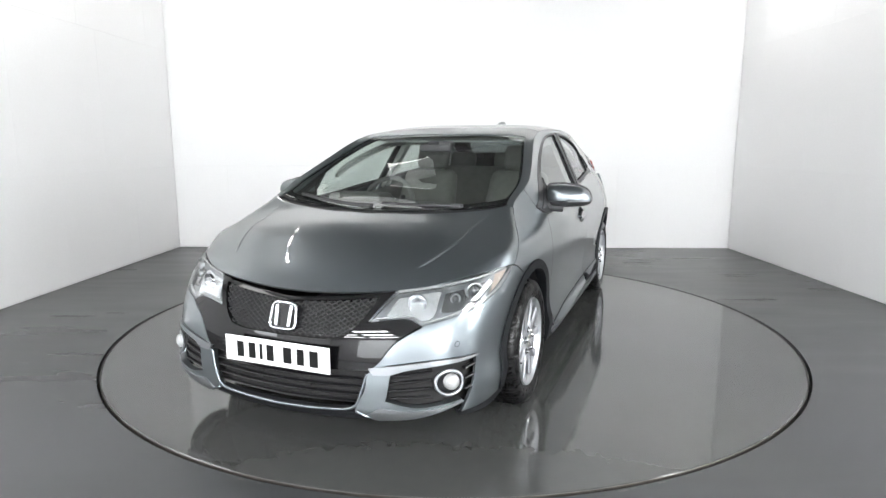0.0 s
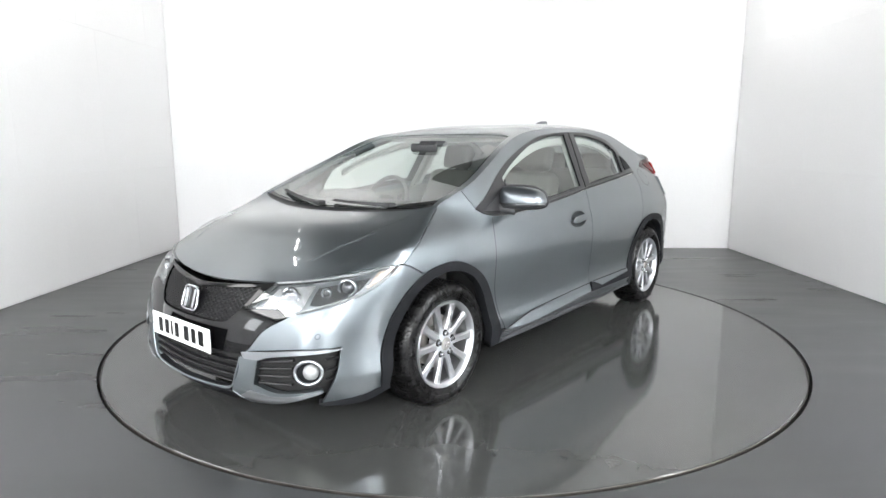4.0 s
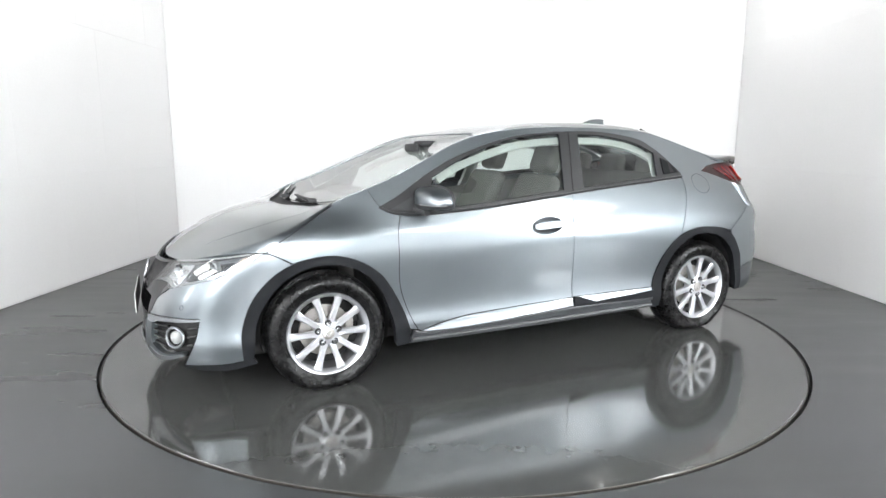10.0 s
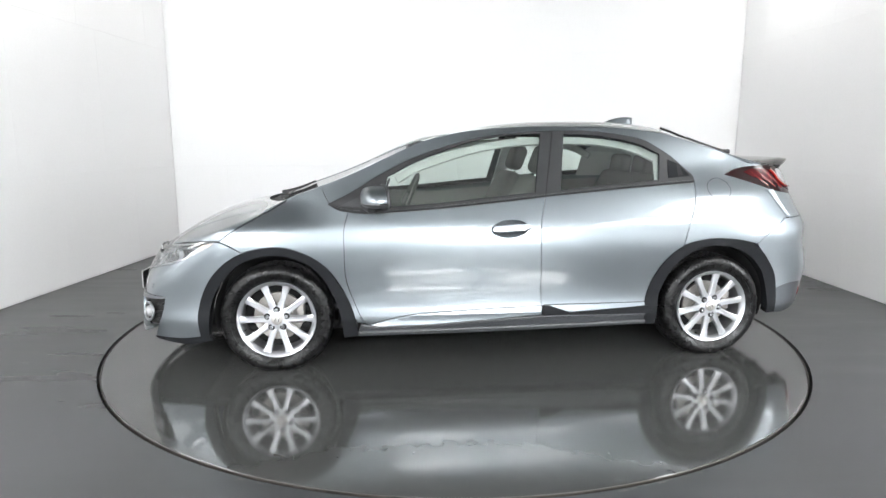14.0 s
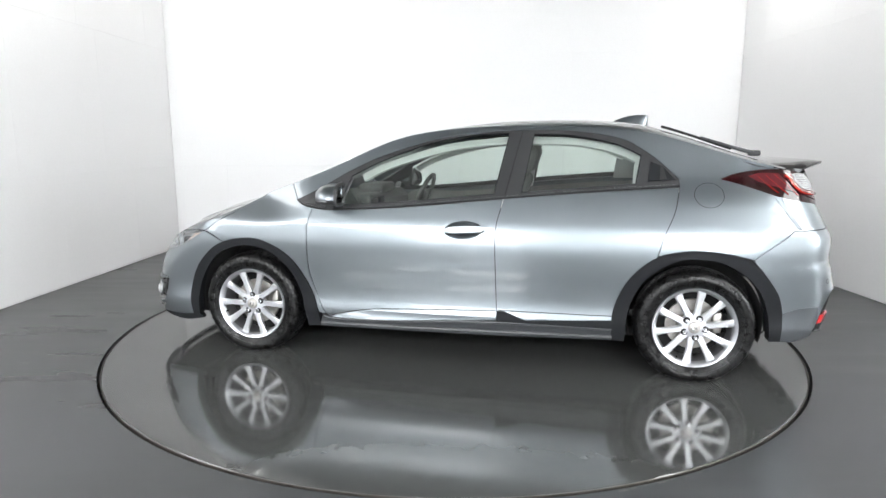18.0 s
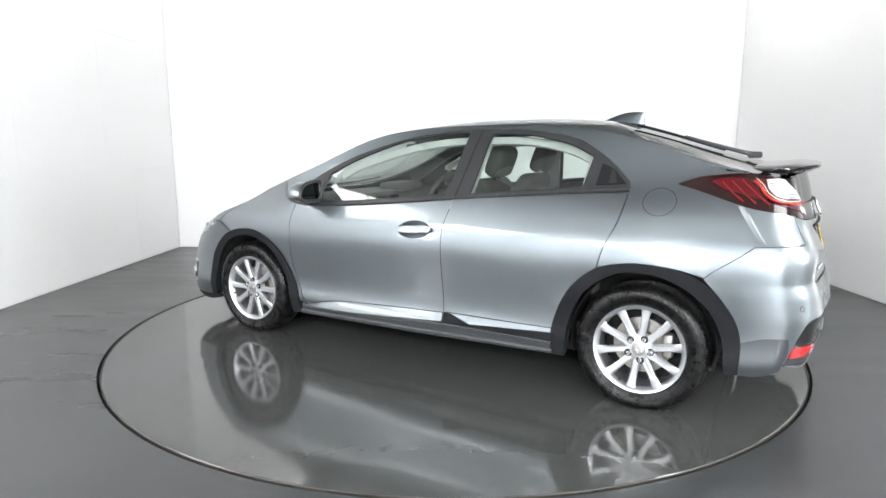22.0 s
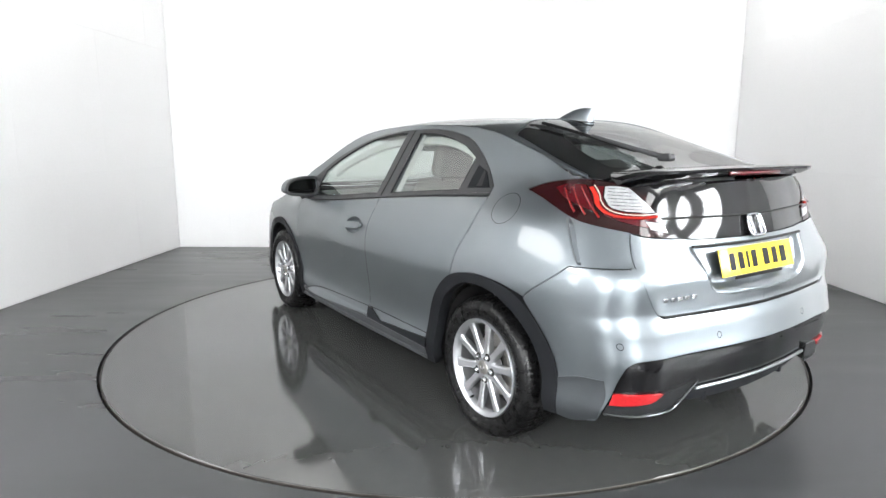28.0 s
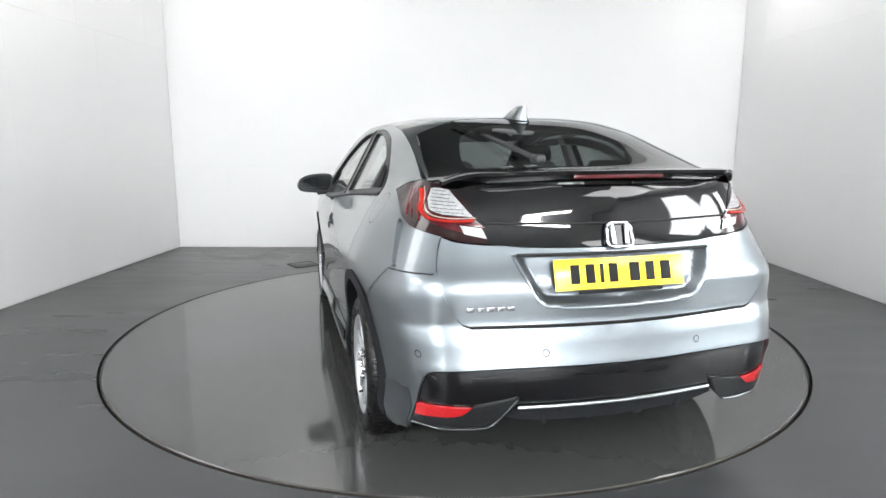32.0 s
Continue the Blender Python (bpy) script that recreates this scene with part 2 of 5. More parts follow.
def smooth(points, per=10):
    """Centripetal-like Catmull-Rom through 2D or 3D points."""
    p = np.array(points, float)
    if len(p) < 3:
        return p
    q = np.vstack([2 * p[0] - p[1], p, 2 * p[-1] - p[-2]])
    out = []
    for i in range(1, len(q) - 2):
        for t in np.linspace(0, 1, per, endpoint=False):
            out.append(0.5 * (2 * q[i] + (q[i + 1] - q[i - 1]) * t + (2 * q[i - 1] - 5 * q[i] + 4 * q[i + 1] - q[i + 2]) * t * t
                              + (3 * q[i] - q[i - 1] - 3 * q[i + 1] + q[i + 2]) * t ** 3))
    return np.array(out + [p[-1]])


def ramp(x, a, b):
    t = np.clip((x - a) / (b - a), 0, 1)
    return t * t * (3 - 2 * t)


# the plan of the car at half height, from the middle of the nose round the left side to the middle of the tail
PLAN = smooth([(1.975, 0), (1.96, .2), (1.925, .4), (1.865, .59), (1.80, .71), (1.70, .785), (1.55, .83), (1.35, .85), (1.0, .868),
               (.5, .878), (0, .882), (-.5, .884), (-1.0, .882), (-1.5, .876), (-1.8, .852), (-2.02, .815), (-2.14, .765),
               (-2.222, .655), (-2.255, .45), (-2.285, .2), (-2.295, 0)], 60)
ARC = np.concatenate([[0], np.cumsum(np.hypot(*np.diff(PLAN, axis=0).T))])
S_END = ARC[-1]
NOSE_Z = eased([.1, .15, .2, .3, .4, .5, .55, .6, .65, .7, .75, .82, .9], [-.04, .0, .05, .05, .04, .02, 0, -.03, -.065, -.115, -.18, -.28, -.42], .02)
TAIL_Z = eased([.2, .3, .4, .5, .57, .63, .67, .78, .89, .97, 1.1, 1.18, 1.3], [.06, .03, .0, -.015, 0, .012, .03, .025, .07, .10, .13, .16, .25], .012)
WIDE_Z = eased([.1, .18, .26, .30, .36, .42, .5, .6, .7, .8, .9, .99, 1.09, 1.2, 1.335, 1.41],
                [.94, .965, .985, .996, .9795, .9765, .984, .9965, 1.004, .991, .95, .905, .845, .785, .705, .655], .022)


def side(s, z):
    """A point of the car's side, s metres along its plan from the nose, at height z."""
    s, z = np.broadcast_arrays(np.asarray(s, float), np.asarray(z, float))
    far = np.where(s > S_END, 2 * S_END - s, np.abs(s))
    hand = np.where((s < 0) | (s > S_END), -1.0, 1.0)
    x, y = np.interp(far, ARC, PLAN[:, 0]), np.interp(far, ARC, PLAN[:, 1])
    wide = WIDE_Z(z) * (1 - .06 * ramp(-x, 1.0, 1.6) * ramp(z, .95, 1.2) * ramp(x, -2.1, -1.8)) * (1 - .075 * ramp(x, .7, 1.05) * ramp(z, .8, .98))
    front, rear = ramp(x, 1.3, 1.8), ramp(-x, 1.6, 2.15)
    return np.stack([x + front * NOSE_Z(z) + rear * TAIL_Z(z), hand * y * (wide * (1 - front) + front * (1 - (1 - wide) * .5)), z], -1)


EDGE_Z = eased([-2.2, -2.0, -1.874, -1.6, -1.36, -1.2, -.9, -.5, -.2, 0, .126, .26, .46, .66, .85, 1.03, 1.2, 1.4, 1.6, 1.7, 1.8, 1.9, 2.0],
                [1.13, 1.15, 1.17, 1.247, 1.320, 1.358, 1.386, 1.392, 1.383, 1.363, 1.341, 1.302, 1.215, 1.125, 1.05, .985, .895, .81, .748, .712, .652, .58, .5], .04)
MID_Z = eased([-2.3, -2.2, -1.95, -1.7, -1.5, -1.3, -1.2, -1.0, -.8, -.5, -.2, 0, .157, .393, .626, .9, 1.13, 1.2, 1.4, 1.523, 1.59, 1.706, 1.8, 1.89, 1.95, 2.02],
               [1.14, 1.16, 1.193, 1.265, 1.332, 1.392, 1.415, 1.429, 1.435, 1.431, 1.406, 1.366, 1.310, 1.213, 1.118, 1.015, .955, .943, .905, .868, .835, .775, .715, .645, .58, .5], .035)
POWER = eased([-2.2, -1.2, -.5, .1, .6, 1.1, 1.4, 2.0], [2.6, 4.0, 5.0, 4.0, 2.4, 2.0, 2.4, 2.6], .08)


def flank_s(x):
    """How far along the plan the side reaches x."""
    return np.interp(-np.asarray(x, float), -PLAN[:, 0], ARC)


S_RUN = np.linspace(0, 3.0, 900)
X_RUN = np.interp(S_RUN, ARC, PLAN[:, 0])
for _ in range(40):
    X_RUN = .5 * X_RUN + .5 * side(S_RUN, EDGE_Z(X_RUN))[:, 0]
X_RUN = np.minimum.accumulate(X_RUN)


def edge_s(x):
    """How far along the plan the shoulder, at its own height, reaches x."""
    x = np.asarray(x, float)
    return np.where(x > .9, np.interp(-x, -X_RUN, S_RUN), flank_s(x))


def share(x, y):
    """The share of the top's half width at x that y makes."""
    return y / float(side(edge_s(x), EDGE_Z(x))[1])


def shoulder(s, z):
    """The place on the top of a point of the side, s along the plan at height z."""
    x = float(np.interp(s, S_RUN, X_RUN))
    return x, 1 + float(EDGE_Z(x)) - z


def top(x, v):
    """A point of bonnet, windscreen, roof or rear glass: x, and v from the middle (0) to the left edge (1)."""
    x, v = np.broadcast_arrays(np.asarray(x, float), np.asarray(v, float))
    ze, zm, far = EDGE_Z(x), MID_Z(x), np.abs(v)
    along = edge_s(x)
    edge = side(along, np.where(far > 1, ze - (far - 1), ze))
    inner = np.minimum(far, 1)
    over = np.stack([x, edge[..., 1] * inner * np.sign(v), zm + (ze - zm) * inner ** POWER(x)], -1)
    level = side(along, ze)
    down = np.stack([x + edge[..., 0] - level[..., 0], edge[..., 1] * np.sign(v), edge[..., 2]], -1)
    return np.where((far > 1)[..., None], down, over)


# ---- the room ----
def slab(name, corners, thick, material, label, down=(0, 0, -1)):
    """A flat wall, floor or ceiling with thickness; thick points along down."""
    bm = bmesh.new()
    f = bm.faces.new([bm.verts.new(c) for c in corners])
    r = bmesh.ops.extrude_face_region(bm, geom=[f])
    bmesh.ops.translate(bm, verts=[v for v in r["geom"] if isinstance(v, bmesh.types.BMVert)], vec=Vector(down) * thick)
    return tagged(part(name, solid(bm, name, True), material), label, "wall" if "wall" in name else name, "", "structure")


EDGE = mat("worn dark steel", (.05, .045, .04), .45, .6, .5, 6, 40, 0, .15)
R_DISC = 2.26
BACK, FRONT, HIGH = 3.245, -7.5, 3.7
# how far the side walls come forward
ENDS = {-1: -.3, 1: -.1}
# side walls open a little towards the front
XL, XR = (-3.425, -3.88), (3.435, 3.80)


BOARD = mat("white painted board", (.80, .80, .80), .55, 0, .025, .8, 60, .05, .05)


def boards(wall, start, end, front, rows):
    """Painted boards on a wall, from start to end on plan, their faces towards front; rows give (low, high, first joint)."""
    a, b = Vector(start), Vector(end)
    run = (b - a).length
    along = (b - a) / run
    for low, high, first in rows:
        cuts = [0.0] + [c for c in np.arange(first, run, 1.2)] + [run]
        for u0, u1 in zip(cuts, cuts[1:]):
            if u1 - u0 < .05:
                continue
            w, h = u1 - u0 - .0008, high - low - .0008
            p = a + along * (u0 + u1) / 2
            m = Matrix(((along.x, -front[0], 0, p.x - front[0] * .004), (along.y, -front[1], 0, p.y - front[1] * .004), (0, 0, 1, (low + high) / 2), (0, 0, 0, 1)))
            part("board", box("board", (w, .008, h), (0, 0, 0), .0006, 1), BOARD, wall, "", m)


FLECK = mat("pale floor flecks", (.11, .105, .10), .7, 0, .3, 40, 200)
FLECKS = ((248.6, 252.2), (286, 296.5))


def floor_material():
    """Grey floor paint with long brushed streaks and damp-looking smoother patches."""
    m = FLOOR
    t, b = m.node_tree, m.node_tree.nodes["Principled BSDF"]
    co, mp = t.nodes.new("ShaderNodeTexCoord"), t.nodes.new("ShaderNodeMapping")
    mp.inputs["Scale"].default_value = (.6, 3.2, 1)
    n1, n2 = t.nodes.new("ShaderNodeTexNoise"), t.nodes.new("ShaderNodeTexNoise")
    n1.inputs["Scale"].default_value, n1.inputs["Detail"].default_value = 1.6, 6
    n2.inputs["Scale"].default_value, n2.inputs["Detail"].default_value = .55, 3
    t.links.new(co.outputs["Object"], mp.inputs["Vector"])
    t.links.new(mp.outputs[0], n1.inputs["Vector"])
    t.links.new(co.outputs["Object"], n2.inputs["Vector"])
    mul = t.nodes.new("ShaderNodeMath")
    mul.operation = "MULTIPLY"
    t.links.new(n1.outputs["Fac"], mul.inputs[0])
    t.links.new(n2.outputs["Fac"], mul.inputs[1])
    r = t.nodes.new("ShaderNodeMapRange")
    for i, v in enumerate((.12, .40, .25, .37)):
        r.inputs[i + 1].default_value = v
    t.links.new(mul.outputs[0], r.inputs[0])
    t.links.new(r.outputs[0], b.inputs["Roughness"])
    c = t.nodes.new("ShaderNodeMapRange")
    for i, v in enumerate((.12, .40, .75, 1.45)):
        c.inputs[i + 1].default_value = v
    t.links.new(mul.outputs[0], c.inputs[0])
    tint = t.nodes.new("ShaderNodeVectorMath")
    tint.operation = "MULTIPLY"
    tint.inputs[0].default_value = (.034, .035, .0365)
    t.links.new(c.outputs[0], tint.inputs[1])
    t.links.new(tint.outputs[0], b.inputs["Base Color"])


def build_room():
    floor_material()
    # floor with a round opening for the turntable
    bm = bmesh.new()
    n = 128
    ins = [bm.verts.new((math.cos(k) * (R_DISC + .012), math.sin(k) * (R_DISC + .012), 0)) for k in np.linspace(0, 2 * math.pi, n, endpoint=False)]
    outs = []
    for k in np.linspace(0, 2 * math.pi, n, endpoint=False):
        c, s = math.cos(k), math.sin(k)
        reach = min((7.1 / abs(c)) if c else 99, (4.0 if s > 0 else 11.0) / abs(s) if s else 99)
        outs.append(bm.verts.new((c * reach, s * reach, 0)))
    low = [bm.verts.new((v.co.x, v.co.y, -.06)) for v in ins]
    for i in range(n):
        j = (i + 1) % n
        bm.faces.new((ins[i], outs[i], outs[j], ins[j]))
        bm.faces.new((ins[i], ins[j], low[j], low[i]))
    tagged(part("floor", solid(bm, "floor", True), FLOOR), "dark grey painted concrete floor with brushed streaks", "floor", "", "structure")
    hatch = tagged(new("floor_hatch"), "small square cover with a dark joint, set in the floor", "floor hatch")
    hatch.matrix_basis = pose(-1.60, 2.12, 0, 0, 0, 38)
    part("cover", box("cover", (.236, .236, .004), (0, 0, .0022), .001), EDGE, hatch)
    for k in range(4):
        part("frame_bar", box("frame_bar", (.27, .012, .006), (0, 0, 0), .001, 1, pose(0, 0, 0, 0, 0, 90 * k) @ pose(0, .128, .003)), GAP, hatch)
    # pale flecks round the opening
    rnd = random.Random(5)
    floor_ob = bpy.data.objects["floor"]
    for a0, a1 in FLECKS:
        a = a0
        while a < a1:
            w, r = math.radians(rnd.uniform(.25, 1.1)), R_DISC + .016 + rnd.uniform(0, .006)
            t0 = math.radians(a)
            part("floor_fleck", lathe("floor_fleck", [(r, .0008), (r + rnd.uniform(.004, .012), .0008)], 5, "z", t0, t0 + w), FLECK, floor_ob)
            a += math.degrees(w) + rnd.uniform(.2, 1.4)
    pit = lathe("pit", [(.01, -.06), (R_DISC + .014, -.06)], 96, "z")
    tagged(part("turntable_pit", pit, GAP), "dark pit under the turntable's edge", "pit", "", "structure")
    e = .0079
    wb = slab("wall_back", [(XL[0] - .6, BACK + e, -.06), (XR[0] + .6, BACK + e, -.06), (XR[0] + .6, BACK + e, HIGH), (XL[0] - .6, BACK + e, HIGH)], .15, WALL, "white painted back wall of smooth boards", (0, 1, 0))
    boards(wb, (XL[0], BACK, 0), (XR[0], BACK, 0), (0, -1), ((.012, 1.02, .65), (1.02, 2.36, 1.25), (2.36, HIGH, 2.42 - 1.2)))
    for name, (x0, x1), d in (("wall_left", XL, -1), ("wall_right", XR, 1)):
        side_end = ENDS[d]
        xe = x0 + (x1 - x0) * (BACK - side_end) / (BACK - FRONT)
        o = d * e
        ws = slab(name, [(x0 + o, BACK, -.06), (xe + o, side_end, -.06), (xe + o, side_end, HIGH), (x0 + o, BACK, HIGH)], .15, WALL, "white painted side wall of smooth boards", (d, 0, 0))
        lean = (Vector((xe, side_end, 0)) - Vector((x0, BACK, 0))).normalized()
        face = (lean.y, -lean.x) if d < 0 else (-lean.y, lean.x)
        face = (abs(face[0]) * -d, face[1] if face[0] * -d > 0 else -face[1])
        boards(ws, (x0, BACK - .009, 0), (xe, side_end, 0), face, ((.012, 1.02, .9), (1.02, 2.38, 1.38), (2.38, HIGH, .45)))
        slab("wall_hall", [(xe + d * .15, side_end, -.06), (d * 7, side_end, -.06), (d * 7, side_end, HIGH), (xe + d * .15, side_end, HIGH)], .15, BAY, "plain grey wall of the hall", (0, 1, 0))
        # the hall's own side walls, cut by tall windows
        stops = [side_end] + [e for (y0, y1, z0, z1) in TALL[d] for e in (y1, y0)] + [FRONT - 3]
        for ya, yb in zip(stops[::2], stops[1::2]):
            slab("wall_hall", [(d * 7, ya, -.06), (d * 7, yb, -.06), (d * 7, yb, HIGH), (d * 7, ya, HIGH)], .15, BAY, "plain grey side wall of the hall", (d, 0, 0))
        for (y0, y1, z0, z1) in TALL[d]:
            for za, zb in ((-.06, z0), (z1, HIGH)):
                slab("wall_hall", [(d * 7, y1, za), (d * 7, y0, za), (d * 7, y0, zb), (d * 7, y1, zb)], .15, BAY, "plain grey wall above or below a tall window", (d, 0, 0))
    # two wide windows added in the wall behind the camera for frontal light
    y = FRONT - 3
    slab("wall_front", [(-7, y, -.06), (7, y, -.06), (7, y, WIN[0]), (-7, y, WIN[0])], .15, BAY, "plain grey wall behind the camera, below its added windows", (0, -1, 0))
    slab("wall_front", [(-7, y, WIN[1]), (7, y, WIN[1]), (7, y, HIGH), (-7, y, HIGH)], .15, BAY, "plain grey wall behind the camera, above its added windows", (0, -1, 0))
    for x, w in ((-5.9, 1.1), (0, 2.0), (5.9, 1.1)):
        slab("wall_front", [(x - w, y, WIN[0]), (x + w, y, WIN[0]), (x + w, y, WIN[1]), (x - w, y, WIN[1])], .15, BAY, "plain grey pier between added wide windows", (0, -1, 0))
    # a dark ceiling over the bay, a paler one over the hall round it
    for x0, x1, y0, y1, m, label in ((-7.1, 7.1, FRONT - 3.2, LID[1], CEILING, "pale ceiling of the hall"), (-7.1, -LID[0], LID[1], BACK + .1, CEILING, "pale ceiling beside the bay"),
                                     (LID[0], 7.1, LID[1], BACK + .1, CEILING, "pale ceiling beside the bay"), (-LID[0], LID[0], LID[1], BACK + .1, SOFFIT, "dark grey ceiling above the turntable")):
        slab("ceiling", [(x0, y0, HIGH), (x1, y0, HIGH), (x1, y1, HIGH), (x0, y1, HIGH)], .1, m, label, (0, 0, 1))


# added wide windows: their height range and the brightness of their fill
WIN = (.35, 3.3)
FRONT_FILL = 7
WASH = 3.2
STRIP = 250
FILL_PANEL = 122
SHINE = 27
LID = (2.6, -2.2)
# windows of the hall by side: from y, to y, from z, to z
TALL = {-1: ((-5.2, -4.2, 1.2, 3.2),), 1: ((-3.5, -2.75, .9, 3.4), (-4.7, -3.68, .9, 3.4))}
# panes that glow in place of daylight behind them
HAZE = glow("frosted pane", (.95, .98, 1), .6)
BAY = mat("grey hall wall", (.6, .6, .605), .7, 0, .1, 1.5)


def strip_light(x, y, z, length, width, power, turned=0):
    """A ceiling light: housing, diffuser, and a lamp that shines down from it."""
    ob = tagged(new("ceiling_light"), "white rectangular ceiling light out of view, with a glowing diffuser", "ceiling light", "ceiling lights")
    ob.matrix_basis = pose(x, y, z, 0, 0, turned)
    part("housing", box("housing", (length + .04, width + .04, .05), (0, 0, .028), .008), HOUSING, ob)
    part("diffuser", box("diffuser", (length, width, .012), (0, 0, 0), .003), LAMP, ob)
    d = bpy.data.lights.new("lamp", "AREA")
    d.shape, d.size, d.size_y, d.energy, d.color = "RECTANGLE", length, width, power, (.97, .985, 1)
    o = new("lamp", d)
    o.matrix_basis = pose(x, y, z - .02, 0, 0, turned)


def wall_washer(m, power):
    """A small lamp under the ceiling that faces the wall."""
    ob = tagged(new("wall_washer"), "small white lamp under the ceiling, turned to the wall", "wall lamp", "wall lamps")
    ob.matrix_basis = m
    part("housing", box("housing", (.5, .16, .10), (0, 0, .056), .012), HOUSING, ob)
    part("bracket", box("bracket", (.06, .06, .46), (0, 0, 0), .006, 3, pose(0, .02, .06) @ pose(0, 0, 0, -58, 0, 0) @ pose(0, 0, .23)), HOUSING, ob)
    part("diffuser", box("diffuser", (.46, .12, .01), (0, 0, 0), .003), LAMP, ob)
    d = bpy.data.lights.new("lamp", "AREA")
    d.shape, d.size, d.size_y, d.energy, d.color = "RECTANGLE", .46, .12, power, (1, .98, .95)
    new("lamp", d).matrix_basis = m @ pose(0, 0, -.012)


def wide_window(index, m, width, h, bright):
    """An unseen frosted window of the hall, with a lamp that stands in for daylight; it faces along its own y."""
    ob = tagged(new("window_%d" % index), "unseen frosted window with a lamp standing in for daylight", "window", "", "structure")
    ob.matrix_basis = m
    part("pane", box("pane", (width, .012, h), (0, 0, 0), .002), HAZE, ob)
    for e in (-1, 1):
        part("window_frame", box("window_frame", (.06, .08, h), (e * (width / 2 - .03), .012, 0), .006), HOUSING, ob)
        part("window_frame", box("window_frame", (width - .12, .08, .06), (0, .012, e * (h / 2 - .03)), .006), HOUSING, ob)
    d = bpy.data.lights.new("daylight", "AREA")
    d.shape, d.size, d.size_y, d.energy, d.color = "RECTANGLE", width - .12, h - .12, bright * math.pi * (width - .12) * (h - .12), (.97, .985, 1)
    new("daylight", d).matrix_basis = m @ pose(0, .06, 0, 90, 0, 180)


def build_lights():
    wall_washer(pose(-1.92, BACK - .62, 3.28, 58, 0, 0), 3.5)
    wall_washer(pose(3.47 - .6, 2.2, 3.2, 58, 0, -90), 5)
    for x in (-2.5, -.85, .85, 2.5):
        wall_washer(pose(x, BACK - 1.1, 3.5, 52, 0, 0), WASH)
    for d in (-1, 1):
        for y, power in ((.1, 15), (.9, 5), (2.0, 3)) if d < 0 else ((.25, 10), (.9, 2.4), (2.0, 1.6)):
            wall_washer(pose(d * 2.5, y, 3.5, 42 if d < 0 else 48, 0, -90 * d), power)
    for x, ys, share_of in ((-4.9, (-7.0, -8.3, -9.6), .45), (-2.7, (-7.0, -8.3, -9.6), .75), (1.7, (-9.0, -10.0), 1.3), (3.9, (-9.0, -10.0), 1)):
        for y in ys:
            strip_light(x, y, HIGH - .057, 1.8, .36, STRIP * share_of)
    # large panels added at both sides to brighten the car's flanks
    for x, y, share_of in ((-5.3, -1.9, .38), (-5.3, -4.3, 1.1), (4.9, -3.0, 1), (4.9, -5.3, 1)):
        strip_light(x, y, HIGH - .057, 2.2, 1.9, FILL_PANEL * share_of)
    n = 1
    # wide windows put in to light the car from the front
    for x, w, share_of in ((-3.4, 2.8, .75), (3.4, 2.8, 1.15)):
        wide_window(n, pose(x, FRONT - 3.05, (WIN[0] + WIN[1]) / 2), w, WIN[1] - WIN[0], FRONT_FILL * share_of)
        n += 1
    for d in (-1, 1):
        for y0, y1, z0, z1 in TALL[d]:
            wide_window(n, pose(d * 7.05, (y0 + y1) / 2, (z0 + z1) / 2, 0, 0, 90 * d), y1 - y0, z1 - z0, SHINE * (1 if d > 0 else .3))
            n += 1


def build_turntable():
    ob = tagged(new("turntable"), "round glossy dark grey turntable set flush in the floor", "turntable")
    deck = lathe("deck", [(.001, 0), (1.1, 0), (R_DISC - .016, 0), (R_DISC - .012, -.003), (R_DISC - .012, -.05)], 160, "z")
    deck.polygons.foreach_set("use_smooth", [False] * len(deck.polygons))
    part("deck", deck, DISC, ob)
    part("rim", lathe("rim", [(R_DISC - .0115, -.05), (R_DISC - .0115, -.001), (R_DISC - .007, .001), (R_DISC - .005, -.001), (R_DISC - .005, -.05)], 160, "z"), EDGE, ob, "worn dark steel edge of the turntable")
    return ob


# ---- the car: outlines in (metres along the plan, height) on its sides, and (x, share of the half width) on its top ----
def edge_line(x0, x1, n=24):
    return [(float(flank_s(x)), float(EDGE_Z(x))) for x in np.linspace(x0, x1, n)]


HOOD_SIDE = [(1.12, .757), (1.155, .765), (1.225, .802), (1.355, .872), (1.528, .966)]
DOOR_GAP = [(1.882, .912), (1.858, .82), (1.856, .721), (1.864, .525), (1.927, .342), (1.965, .275)]
DOOR_MID = [(3.0, .294), (2.989, .582), (2.986, .817), (3.012, .94), (3.022, .985)]
DOOR_REAR = [(3.857, .698), (3.889, .81), (3.939, .927), (3.966, 1.056)]
ARCH_F = [(1.057, .21), (1.054, .363), (1.097, .52), (1.186, .63), (1.313, .699), (1.492, .722), (1.64, .681), (1.76, .596), (1.85, .459), (1.904, .327), (1.925, .2)]
ARCH_F_IN = [(1.845, .189), (1.816, .363), (1.743, .53), (1.639, .633), (1.49, .679), (1.34, .658), (1.216, .581), (1.124, .423), (1.099, .21)]
ARCH_R = [(3.635, .215), (3.64, .384), (3.715, .564), (3.85, .69), (4.02, .731), (4.203, .721), (4.347, .67), (4.444, .56), (4.504, .423), (4.545, .25)]
ARCH_R_IN = [(4.478, .25), (4.428, .419), (4.348, .567), (4.21, .662), (4.057, .690), (3.935, .668), (3.802, .571), (3.724, .408), (3.705, .215)]
WIN_TOP = [(3.964, 1.101), (3.859, 1.199), (3.76, 1.268), (3.644, 1.322), (3.386, 1.362), (3.126, 1.366), (2.87, 1.352), (2.618, 1.318), (2.302, 1.224), (2.098, 1.133), (1.899, 1.018), (1.775, .957)]
BELT = [(1.775, .95), (1.83, .922), (1.93, .906), (2.05, .906), (2.406, .926), (3.022, .985), (3.506, 1.028), (3.966, 1.062)]
